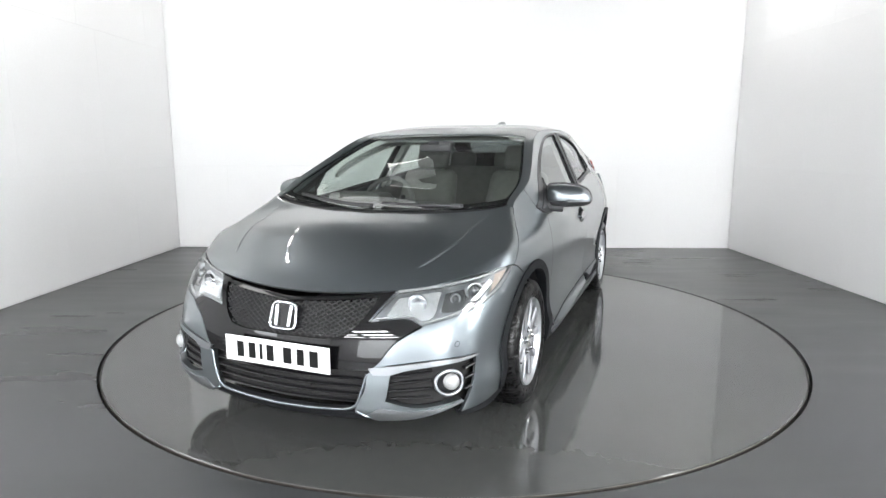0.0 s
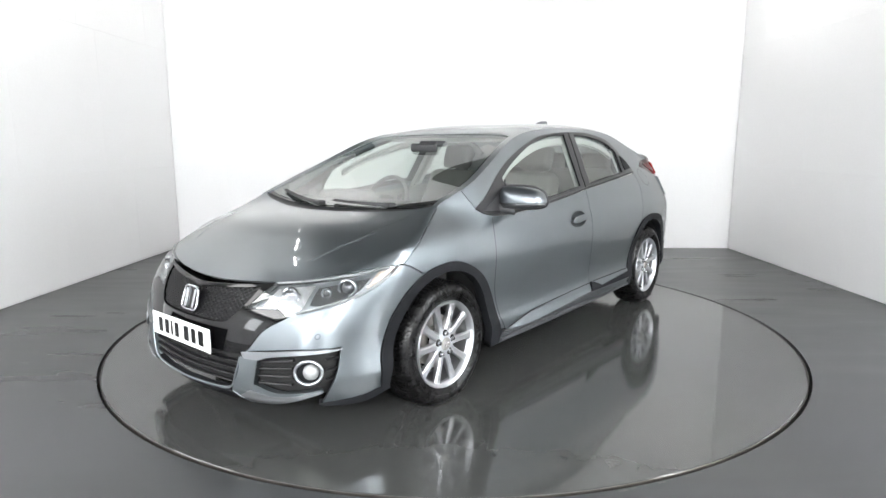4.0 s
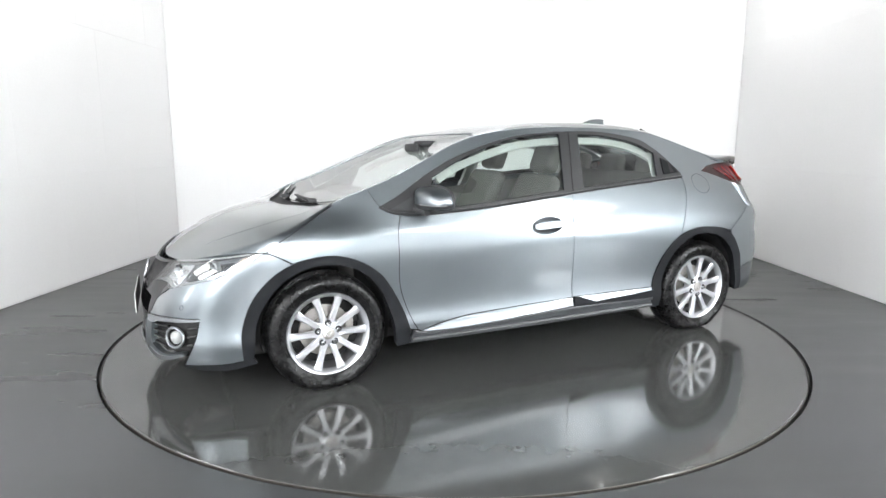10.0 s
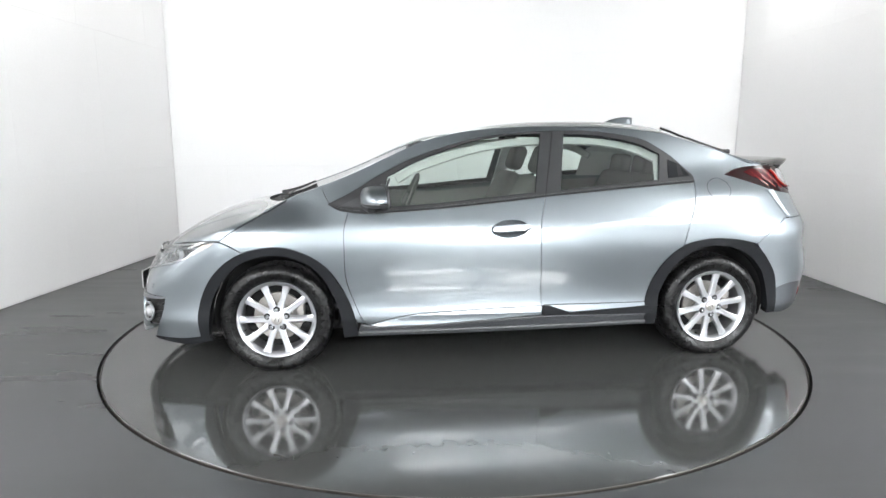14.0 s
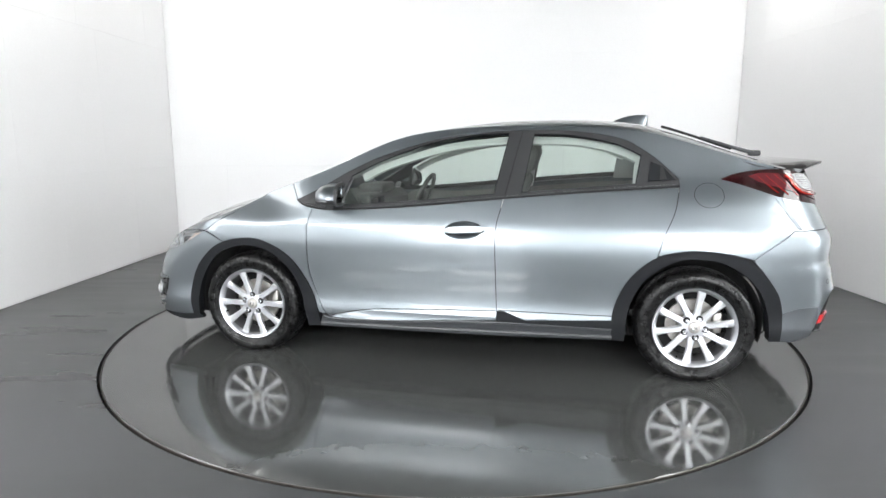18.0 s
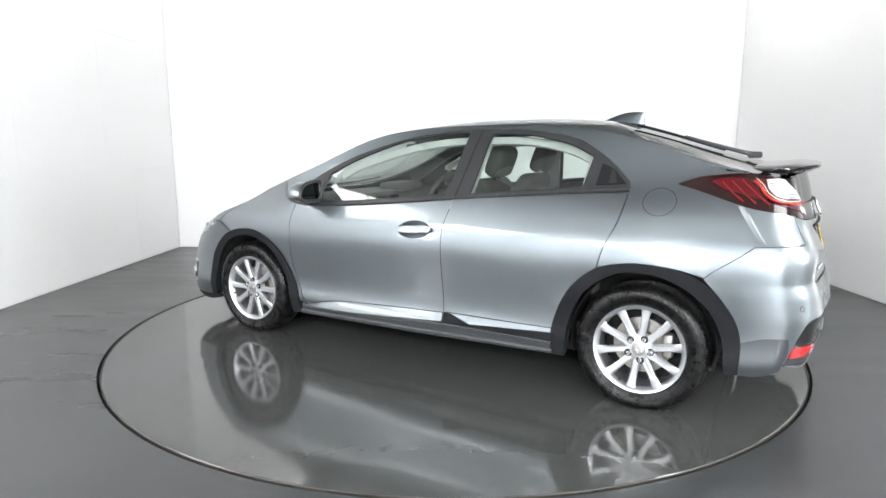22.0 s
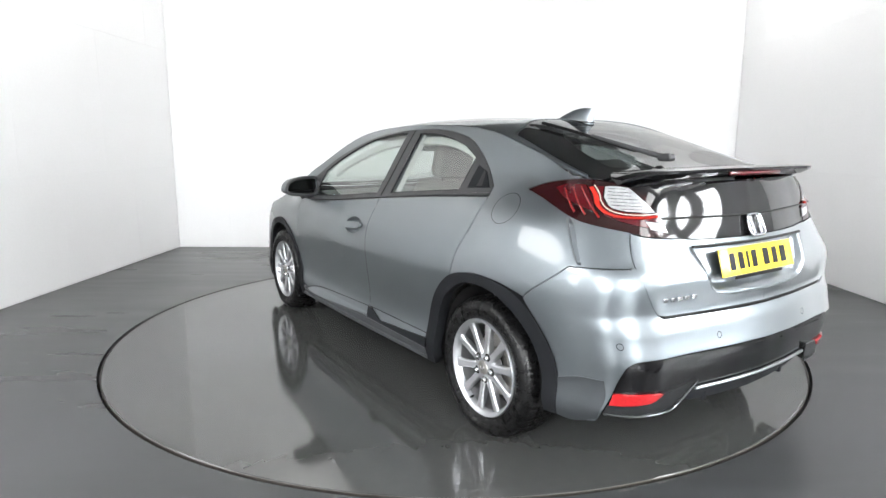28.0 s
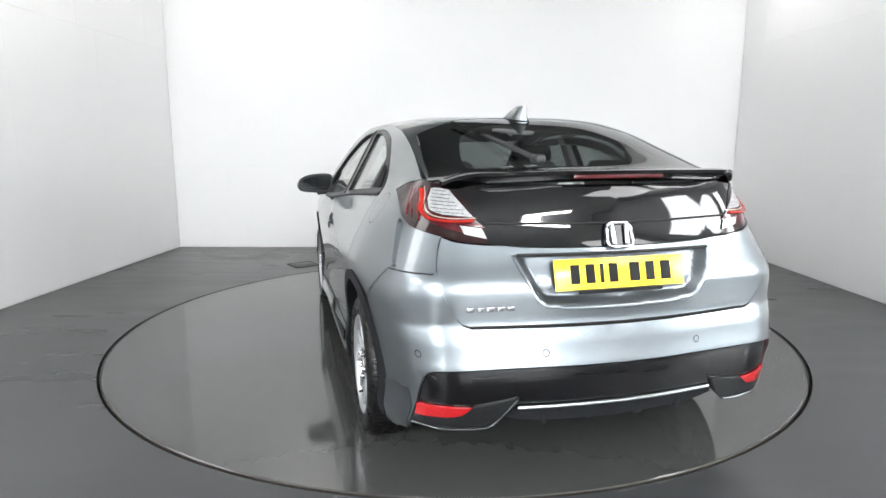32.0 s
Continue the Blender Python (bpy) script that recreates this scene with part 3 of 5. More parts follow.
LAMP_LOW = [(4.185, 1.102), (4.409, 1.05), (4.60, 1.006), (4.731, .986), (4.82, .972), (4.888, .957), (5.004, .944)]
LAMP_TOP = [(4.185, 1.104), (4.305, 1.137), (4.555, 1.156), (4.72, 1.148), (4.80, 1.131)]
LAMP_IN = [(4.80, 1.131), (4.878, 1.09), (5.004, .946)]
SEAM_R = [(4.349, .688), (4.40, .73), (4.555, .828), (4.60, .84), (4.815, .847)]
GATE_SIDE = [(4.822, .972), (4.822, .92), (4.833, .854), (4.874, .763), (4.925, .685), (4.96, .667)]
HEADLAMP = [[(.375, .575), (.457, .689)], [(.457, .689), (.60, .707), (.745, .728), (.915, .752), (1.10, .757)],
            [(1.10, .757), (.98, .688), (.86, .634), (.745, .602), (.605, .567)], [(.605, .567), (.585, .57), (.548, .588), (.489, .588), (.375, .575)]]
E5 = S_END


CUP = ellipse((2.802, .808), .110, .050, 44, .06)


def dish(s, z):
    """The hollow behind a door handle."""
    s, z = np.asarray(s, float), np.asarray(z, float)
    u, w = (s - 2.802) / .110, (z - .808 - .06 * (s - 2.802)) / .050
    deep = np.clip(1 - u * u - w * w, 0, 1) ** .6
    return side(s, z) - np.stack([0 * deep, .042 * deep, 0 * deep], -1)


def skirted(s, z):
    """The flared lower edge of the doors."""
    s, z = np.asarray(s, float), np.asarray(z, float)
    top_z = np.interp(s, [2.0, 2.1, 2.267, 2.6, 3.0, 3.65], [.262, .292, .318, .334, .346, .350])
    return side(s, z) + np.stack([0 * s, .55 * np.clip(np.minimum(top_z, .314) - z, 0, 1) + .06 * np.clip(top_z - z, 0, 1) + .003, 0 * s], -1)


def fin_side(s, z):
    """The side with a small blade that rises towards its rear edge."""
    s, z = np.asarray(s, float), np.asarray(z, float)
    rise = np.clip((s - np.interp(z, [.86, .943, 1.012], [4.606, 4.57, 4.53])) / .03, 0, 1)
    return side(s, z) + np.stack([-.005 * rise, .017 * rise, 0 * rise], -1)


def both(name, poly, material, parent, label="", step=(.03, .03), out=0.0, flange=.014, gap=True):
    """The same panel on the left and on the right."""
    made = []
    for mirror in (False, True):
        made.append(part(name, surface(name, side, inset(poly, .0022) if gap and material is PAINT else poly, step, out, flange, 1, mirror), material, parent, label))
    return made


def over(name, poly, material, parent, label="", out=0.0, flange=.012, step=(.04, .05)):
    return part(name, surface(name, top, inset(poly, .002) if material is PAINT else poly, step, out, flange, TOP_SIGN), material, parent, label)


TOP_SIGN = 1


def halves(*pieces):
    """The outline over the middle line of the top: the left half (second parameter 0 to 0), then its mirror image."""
    h = path(*pieces)
    m = h[::-1] * (1, -1)
    return np.vstack([h, m[1:-1]])


def nose(*pieces):
    """An outline over the middle of the nose from its left half."""
    h = path(*pieces)
    m = h[::-1] * (-1, 1)
    return np.vstack([h, m[1:-1]])


def tail(*pieces):
    h = path(*pieces)
    m = h[::-1] * (-1, 1) + (2 * E5, 0)
    return np.vstack([h, m[1:-1]])


def build_shell(car):
    """An inner sheet, near-black to put shade behind the panel gaps, open at the wheels and above the waist."""
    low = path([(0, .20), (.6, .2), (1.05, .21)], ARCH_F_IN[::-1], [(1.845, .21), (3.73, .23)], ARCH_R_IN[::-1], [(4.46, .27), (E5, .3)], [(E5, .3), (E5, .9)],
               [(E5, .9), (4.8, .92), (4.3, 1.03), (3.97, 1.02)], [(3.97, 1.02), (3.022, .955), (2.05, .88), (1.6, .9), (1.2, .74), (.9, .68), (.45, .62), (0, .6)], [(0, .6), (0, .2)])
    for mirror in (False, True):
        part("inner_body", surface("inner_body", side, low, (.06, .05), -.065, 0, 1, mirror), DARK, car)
    part("underbody", box("underbody", (3.4, 1.45, .06), (-.12, 0, .23), .02), DARK, car)
    for x in (1.108, -1.497):
        for hand in (1, -1):
            w = lathe("wheel_well", [(.345, .02), (.35, -.05), (.35, -.24), (.05, -.26)], 40, "y", -.3, math.pi + .3)
            part("wheel_well", w, DARK, car, "", pose(x, hand * .80, .335, 0, 0, 0 if hand > 0 else 180))


def build_panels(car):
    hood = over("bonnet", halves([(x, share(x, y)) for x, y in ((1.866, 0), (1.863, .094), (1.845, .249), (1.805, .415), (1.745, .565), (1.675, .665), (1.61, .732))],
                                 [shoulder(q, z + .001) for q, z in ((.86, .748), (.97, .756), (1.11, .757), (1.155, .765), (1.225, .802), (1.29, .837), (1.355, .872), (1.44, .918), (1.528, .966))],
                                 [shoulder(1.528, .967), (1.03, .975), (1.074, .856), (1.141, .58), (1.215, .282), (1.246, 0)]), PAINT, car, "grey metallic bonnet with two raised creases")
    for hand in (1, -1):
        c = smooth([(1.73, share(1.73, .45)), (1.55, share(1.55, .545)), (1.30, .725), (1.125, .84)], 10)
        pts = top(c[:, 0], c[:, 1] * hand)
        part("bonnet_crease", tube("bonnet_crease", pts - (0, 0, .0104), np.interp(np.arange(len(pts)), [0, 6, len(pts) - 1], [.004, .014, .012]), 12, False, .9), PAINT, hood)
    fender = path(HOOD_SIDE, edge_line(1.04, .85, 6), [(float(flank_s(.85)), float(EDGE_Z(.85))), (1.775, .957)], [(1.775, .95), (1.83, .922), (1.878, .912)], DOOR_GAP,
                  [(1.955, .272), (1.918, .28)], ARCH_F[:-2][::-1][:6], [(1.29, .697), (1.218, .734), (1.155, .752), (1.12, .757)])
    both("front_wing", fender, PAINT, car)
    roof = halves([(.045, 0), (.05, .43), (.08, .75), (.125, .89)], [(.125, .89), (.2, .905), (.54, .925), (.914, .94), (1.03, .955)], [(1.035, .96), (1.04, 1.0)],
                  [(x, 1.0) for x in np.linspace(1.03, -1.88, 30)], [(-1.885, 1.0), (-1.88, .985)], [(-1.877, .98), (-1.6, .955), (-1.353, .93)],
                  [(-1.353, .93), (-1.33, .88), (-1.29, .75), (-1.214, .54), (-1.165, .25), (-1.155, 0)])
    over("roof", roof, PAINT, car, "grey metallic roof with its windscreen pillars")
    sidef = path(edge_line(.85, -1.874, 40), [(float(flank_s(-1.874)), 1.17), (4.62, 1.160), (4.555, 1.158)], LAMP_TOP[:3][::-1], LAMP_LOW[:5], GATE_SIDE[:3], SEAM_R[::-1],
                 [(4.349, .69), (4.203, .721), (4.02, .731), (3.862, .697)], DOOR_REAR, WIN_TOP, [(1.775, .957), (float(flank_s(.85)), float(EDGE_Z(.85)))])
    q = both("body_side", sidef, PAINT, car, "grey metallic body side from windscreen pillar to rear quarter")
    # a raised blade below each tail lamp
    blade = path([(4.53, 1.012), (4.562, 1.012)], [(4.562, 1.012), (4.595, .94), (4.626, .852)], [(4.626, .852), (4.606, .860)], [(4.606, .860), (4.57, .943), (4.53, 1.012)])
    for k, o in enumerate(q):
        part("quarter_blade", surface("quarter_blade", fin_side, blade, (.008, .02), .003, .02, 1, k == 1), PAINT, o)
    fdoor = path(DOOR_GAP, [(1.965, .270), (2.04, .254), (2.402, .264), (3.0, .294)], DOOR_MID, [(3.022, .983), (2.406, .924), (2.05, .904), (1.93, .905), (1.882, .912)])
    rdoor = path(DOOR_MID, [(3.022, .985), (3.506, 1.026), (3.964, 1.058)], DOOR_REAR[::-1], [(3.857, .694), (3.748, .57), (3.70, .50), (3.655, .39), (3.648, .347)], [(3.648, .347), (3.0, .347)], [(3.0, .347), (3.0, .294)])
    df = both("front_door", ring_outline(inset(fdoor, .0022), CUP), PAINT, car, "", (.03, .03), 0, .0, False)
    dr = both("rear_door", rdoor, PAINT, car)
    for k, hand in enumerate((1, -1)):
        strip = path([(2.0, .266), (2.1, .292), (2.267, .318), (2.6, .334), (2.995, .346)], [(2.995, .346), (2.995, .30)], [(2.995, .30), (2.4, .270), (2.04, .259), (2.0, .264)])
        part("door_strip", surface("door_strip", skirted, strip, (.04, .01), .002, .014, 1, hand < 0), PAINT, df[k])
        strip = path([(3.05, .350), (3.645, .350)], [(3.645, .350), (3.645, .332)], [(3.645, .332), (3.17, .306)], [(3.17, .306), (3.05, .346)])
        part("door_strip", surface("door_strip", skirted, strip, (.04, .01), .002, .014, 1, hand < 0), PAINT, dr[k])
        # near-black lines that draw the shade in the fold above the flared strips
        for owner, fold in ((df[k], [(2.0, .267), (2.1, .294), (2.267, .320), (2.6, .336), (2.993, .348)]), (dr[k], [(3.012, .352), (3.3, .352), (3.645, .352)])):
            c = smooth(fold, 8)
            part("fold_shade", tube("fold_shade", (side(c[:, 0], c[:, 1]) + (0, .0012, 0)) * (1, hand, 1), .0026, 6), DARK, owner, "dark line drawn for the shade in the fold above the flared strip")
        wedge = path([(3.006, .351), (3.05, .346)], [(3.05, .346), (3.17, .304)], [(3.17, .304), (3.645, .33)], [(3.645, .33), (3.645, .288)], [(3.645, .288), (3.006, .293)], [(3.006, .293), (3.006, .351)])
        part("door_wedge", surface("door_wedge", side, wedge, (.04, .02), .016, .02, 1, hand < 0), TRIM, dr[k])
        # handle: a scooped cup with a bar across it
        part("handle_cup", surface("handle_cup", dish, np.array(CUP), (.008, .008), 0, .004, 1, hand < 0), PAINT, df[k])
        bar = [(2.812 + .112 * math.copysign(abs(math.cos(k)) ** .5, math.cos(k)), .811 + .0165 * math.copysign(abs(math.sin(k)) ** .8, math.sin(k))) for k in np.linspace(0, 2 * math.pi, 36, endpoint=False)]
        bar = [(u, w + .06 * (u - 2.812)) for u, w in bar]
        part("door_handle", surface("door_handle", side, bar, (.02, .006), .019, .016, 1, hand < 0), PAINT, df[k], "grey metallic door handle bar")
        part("handle_edge", tube("handle_edge", (side(*np.array(bar).T) + (0, .016, 0)) * (1, hand, 1), .0034, 8, True), PAINT, df[k], "rounded edge of the handle bar")
    sill = path([(1.916, .195), (1.942, .268)], [(1.942, .268), (2.04, .25), (2.402, .26), (3.0, .29)], [(3.0, .29), (3.637, .286)], [(3.637, .286), (3.648, .217)], [(3.648, .217), (2.8, .20), (1.916, .195)])
    both("sill", sill, SILL, car, "dark grey plastic sill", (.06, .02), .006)
    for hand in (1, -1):
        c = smooth([(1.945, .262), (2.04, .246), (2.402, .254), (3.0, .283), (3.637, .281)], 8)
        part("sill_edge", tube("sill_edge", (side(c[:, 0], c[:, 1]) + (0, .005, 0)) * (1, hand, 1), .0085, 8), SILL, car, "rounded upper edge of the sill")
        c = smooth([(1.93, .214), (2.8, .222), (3.64, .232)], 8)
        part("sill_edge", tube("sill_edge", (side(c[:, 0], c[:, 1]) + (0, .008, 0)) * (1, hand, 1), .012, 8), SILL, car, "rounded lower edge of the sill")
    both("wheel_arch", path(ARCH_F, ARCH_F_IN), TRIM, car, "matt dark grey wheel arch moulding", (.03, .03), .008, .05)
    both("wheel_arch", path(ARCH_R, ARCH_R_IN), TRIM, car, "matt dark grey wheel arch moulding", (.03, .03), .008, .05)
    flap = ellipse((4.115, 1.018), .077, .064, 40)
    both("fuel_flap", ring_outline(flap, ellipse((4.115, 1.018), .074, .0615, 40)), DARK, car, "round fuel flap seam", (.012, .012), .0015, 0)


def build_front(car):
    black = nose([(0, .643), (.12, .652), (.269, .663), (.40, .680), (.452, .688)], [(.452, .688), (.372, .573)], [(.372, .573), (.489, .586), (.548, .586), (.60, .566)],
                 [(.60, .566), (.51, .507), (.448, .428), (.412, .388)], [(.412, .388), (.256, .385), (0, .384)])
    grille_half = [[(0, .632), (.12, .641), (.269, .652), (.395, .667)], [(.395, .667), (.378, .625), (.331, .556), (.29, .516)], [(.29, .516), (.25, .507), (.171, .502), (0, .502)]]
    gr = nose(*grille_half)
    panel = part("nose_panel", surface("nose_panel", side, ring_outline(black, gr), (.03, .03), 0, .03), BLACK, car, "gloss black nose panel round the grille")
    part("grille_back", surface("grille_back", side, gr, (.05, .04), -.035, 0), DARK, panel)
    # diamond mesh
    bars = []
    for lean in (1, -1):
        for c in np.arange(-.62, .62, .032):
            run = np.array([(c + lean * (z - .58) * 1.75, z) for z in np.linspace(.495, .68, 38)])
            ok = inside(gr, run)
            seg = run[ok]
            if len(seg) > 2:
                bars.append(tube("bar", side(seg[:, 0], seg[:, 1]) + (-.012, 0, 0), .0038, 6, False, 1))
    part("grille_mesh", join("grille_mesh", bars), GRILLE, panel, "black diamond grille mesh")
    c = smooth([(-.36, .672), (-.2, .659), (0, .648), (.2, .659), (.36, .672)], 8)
    part("grille_bar", tube("grille_bar", side(c[:, 0], c[:, 1]) + (-.006, 0, -.006), .007, 10), BLACK, panel)
    badge(panel, side(0, .578) + (.012, 0, 0), pose(0, 0, 0, 90, 0, 90) @ pose(0, 0, 0, -16, 0, 0), .062, .052)
    # number plate with plain bars
    plate(car, pose(2.026, 0, .43, 90, 0, 90), WHITE, "white number plate with plain dark bars")
    # lower grille
    lg = nose([(0, .380), (.256, .381), (.391, .374)], [(.391, .374), (.379, .31), (.345, .238)], [(.345, .238), (.18, .226), (0, .224)])
    part("lower_grille_back", surface("lower_grille_back", side, lg, (.05, .03), -.045, 0), DARK, car)
    for z in (.252, .284, .316, .348):
        s = np.linspace(-.372, .372, 15)
        part("grille_slat", tube("grille_slat", side(s, np.full(15, z)) + (-.020, 0, 0), .0105, 8, False, .5), GRILLE, car)
    for y in (-.12, .12):
        part("grille_post", box("grille_post", (.02, .012, .14), (1.965, y, .30), .003), DARK, car)
    lip = smooth([(-.40, .375), (-.375, .30), (-.335, .228), (-.18, .214), (0, .211), (.18, .214), (.335, .228), (.375, .30), (.40, .375)], 8)
    part("grille_lip", tube("grille_lip", side(lip[:, 0], lip[:, 1]) + (.002, 0, 0), .0065, 10), PAINT, car, "grey lip under the lower grille")
    chin = nose([(0, .205), (.2, .207), (.36, .222), (.44, .178)], [(.44, .178), (.30, .160), (0, .158)])
    part("chin", surface("chin", side, chin, (.05, .02), -.004, .03), TRIM, car, "dark grey plastic chin under the bumper")
    cheek = path([(.605, .563), (.51, .503), (.451, .428), (.418, .397)], [(.418, .397), (.519, .415), (.702, .436), (.868, .437)], [(.868, .437), (.858, .347), (.825, .265), (.795, .203)],
                 [(.795, .203), (.965, .2), (1.057, .21)], ARCH_F[:5], [(1.313, .695), (1.286, .697), (1.218, .731), (1.155, .750), (1.108, .753)], HEADLAMP[2])
    for ob, hand in zip(both("front_bumper", cheek, PAINT, car, "grey metallic front bumper cheek"), (1, -1)):
        mirror = hand < 0
        part("skirt", surface("skirt", side, path([(.78, .183), (.795, .201), (.965, .198), (1.06, .208)], [(1.06, .208), (1.1, .208), (1.112, .185)], [(1.112, .185), (.965, .162), (.78, .183)]), (.03, .015), -.002, .03, 1, mirror), TRIM, ob, "dark grey lower skirt")
        sensor = ellipse((.762, .492), .012, .012, 16)
        part("parking_sensor", surface("parking_sensor", side, ring_outline(sensor, ellipse((.762, .492), .0095, .0095, 16)), (.008, .008), .001, 0, 1, mirror), TRIM, ob)
        inlet = path([(.497, .373), (.566, .392), (.75, .425), (.862, .434)], [(.862, .434), (.852, .347), (.808, .268)], [(.808, .268), (.662, .25), (.606, .239)], [(.606, .239), (.476, .262)], [(.476, .262), (.497, .373)])
        part("inlet", surface("inlet", side, inlet, (.03, .02), -.032, 0, 1, mirror), DARK, ob, "dark inlet beside the lower grille")
        for z0, z1, a, b in ((.272, .281, .49, .655), (.303, .318, .483, .655), (.334, .352, .485, .655), (.362, .385, .49, .66), (.302, .31, .80, .83), (.345, .352, .80, .845), (.388, .396, .80, .85)):
            s = np.linspace(a, b, 8)
            pts = side(s, np.linspace(z0, z1, 8)) * (1, hand, 1)
            part("inlet_slat", tube("inlet_slat", pts - side(s, np.full(8, .3)) * (0.008, 0, 0), .0098, 8, False, .6), GRILLE, ob)
        ringp = side(*ellipse((.737, .340), .058, .049, 36).T) * (1, hand, 1) + (.001, .001 * hand, 0)
        part("fog_ring", tube("fog_ring", ringp, .0072, 8, True), SATIN, ob, "satin silver fog lamp ring")
        part("fog_bowl", surface("fog_bowl", side, ellipse((.737, .340), .053, .045), (.02, .02), -.012, .0, 1, mirror), TRIM, ob)
        c0 = side(.745, .342) * (1, hand, 1)
        fl = lathe("fog_lamp", [(.0, .024), (.016, .022), (.029, .015), (.035, .0), (.03, -.02)], 28, "x")
        part("fog_lamp", fl, FROST, ob, "clear fog lamp", Matrix.Translation(Vector(c0) + Vector((-.004, 0, 0))) @ pose(0, 0, 0, 0, 0, 28 * hand))
        blade = path([(.415, .383), (.497, .375)], [(.497, .375), (.476, .266)], [(.476, .266), (.606, .241), (.792, .266)], [(.792, .266), (.785, .247), (.607, .194), (.436, .176)], [(.436, .176), (.35, .212)], [(.35, .212), (.362, .25), (.391, .311), (.400, .375)])
        part("corner_blade", surface("corner_blade", side, blade, (.03, .02), .006, .03, 1, mirror), PAINT, ob, "grey corner blade round the inlet")
        c = smooth([(.785, .253), (.607, .204), (.436, .186), (.36, .216)], 6)
        part("blade_edge", tube("blade_edge", side(c[:, 0], c[:, 1]) * (1, hand, 1) + (.006, 0, 0), .004, 8), PAINT, ob, "grey lower edge")
        # paler facet over the grey blade; its bright reflection is put into the colour
        band = path([(.455, .236), (.606, .226), (.79, .260)], [(.79, .260), (.785, .249), (.607, .197), (.440, .180)], [(.440, .180), (.40, .205)], [(.40, .205), (.455, .236)])
        part("blade_sheen", surface("blade_sheen", side, band, (.03, .015), .010, .012, 1, mirror), SATIN, ob, "lower facet of the corner blade, paler to carry its bright reflection")
        # band paler than the body paint, with the highlight in its colour
        line = path([(.405, .398), (.519, .412), (.702, .434), (.866, .437)], [(.866, .437), (.864, .428), (.702, .414), (.56, .393), (.497, .374), (.425, .372)], [(.425, .372), (.405, .398)])
        part("inlet_trim", surface("inlet_trim", side, line, (.03, .015), .008, .012, 1, mirror), SATIN, ob, "paler grey band over the inlet, its highlight put into the colour")
    # headlamps
    for hand in (1, -1):
        mirror = hand < 0
        hp = path(*HEADLAMP)
        lamp = part("headlamp", surface("headlamp", side, hp, (.03, .03), -.03, 0, 1, mirror), SATIN, car, "clear headlamp with a projector and chrome edges")
        part("cover", surface("cover", side, hp, (.025, .02), .001, .05, 1, mirror), LENS, lamp)
        dark = path([(.66, .69), (.79, .712), (.89, .722)], [(.89, .722), (.87, .66), (.80, .632)], [(.80, .632), (.72, .618), (.665, .62)], [(.665, .62), (.66, .69)])
        part("bezel", surface("bezel", side, dark, (.03, .03), -.026, 0, 1, mirror), BEZEL, lamp, "smoked chrome bezel round the projector")
        for (s, z, r) in ((.790, .676, .035), (.712, .655, .019)):
            c0 = side(s, z) * (1, hand, 1) - np.array((.028, .010 * hand, 0))
            at = Matrix.Translation(c0) @ pose(0, 0, 0, 0, 0, 38 * hand)
            eye = part("projector", lathe("projector", [(r * .86, -.01), (r * .9, r * .3), (r, r * .36), (r * 1.14, r * .3), (r * 1.2, -.01)], 32, "x"), SATIN, lamp, "satin silver ring of a projector", at)
            part("projector_lens", lathe("projector_lens", [(0, r * .62), (r * .4, r * .55), (r * .7, r * .36), (r * .88, .0)], 28, "x"), PUPIL, eye, "clear dark projector lens")
        amber = path([(.915, .742), (1.07, .749)], [(1.07, .749), (.97, .695), (.91, .665)], [(.91, .665), (.915, .742)])
        part("indicator", surface("indicator", side, amber, (.03, .03), -.022, 0, 1, mirror), AMBER, lamp, "pale amber indicator bowl")
        inner = path([(.47, .672), (.60, .694), (.64, .696)], [(.64, .696), (.64, .61), (.60, .585)], [(.60, .585), (.55, .60), (.44, .60)], [(.44, .60), (.47, .672)])
        part("reflector", surface("reflector", side, inner, (.03, .03), -.024, 0, 1, mirror), BOWL, lamp, "bright reflector bowl")
        c0 = side(.555, .643) * (1, hand, 1) - np.array((.022, .004 * hand, 0))
        part("beam_bowl", lathe("beam_bowl", [(.006, -.012), (.02, -.008), (.031, .004), (.036, .012), (.039, .012), (.04, .0)], 32, "x"), CHROME, lamp, "round chrome main beam bowl", Matrix.Translation(c0) @ pose(0, 0, 0, 0, 0, 20 * hand))
        for a in ([(.47, .684), (.60, .701), (.745, .722), (.915, .745), (1.0, .749)], [(1.02, .722), (.975, .693), (.855, .640), (.74, .609), (.612, .577), (.55, .598), (.41, .586)]):
            c = smooth(a, 6)
            part("light_guide", tube("light_guide", side(c[:, 0], c[:, 1]) * (1, hand, 1) - (.008, .006 * hand, 0), .0055, 8), FROST, lamp, "pale light guide")


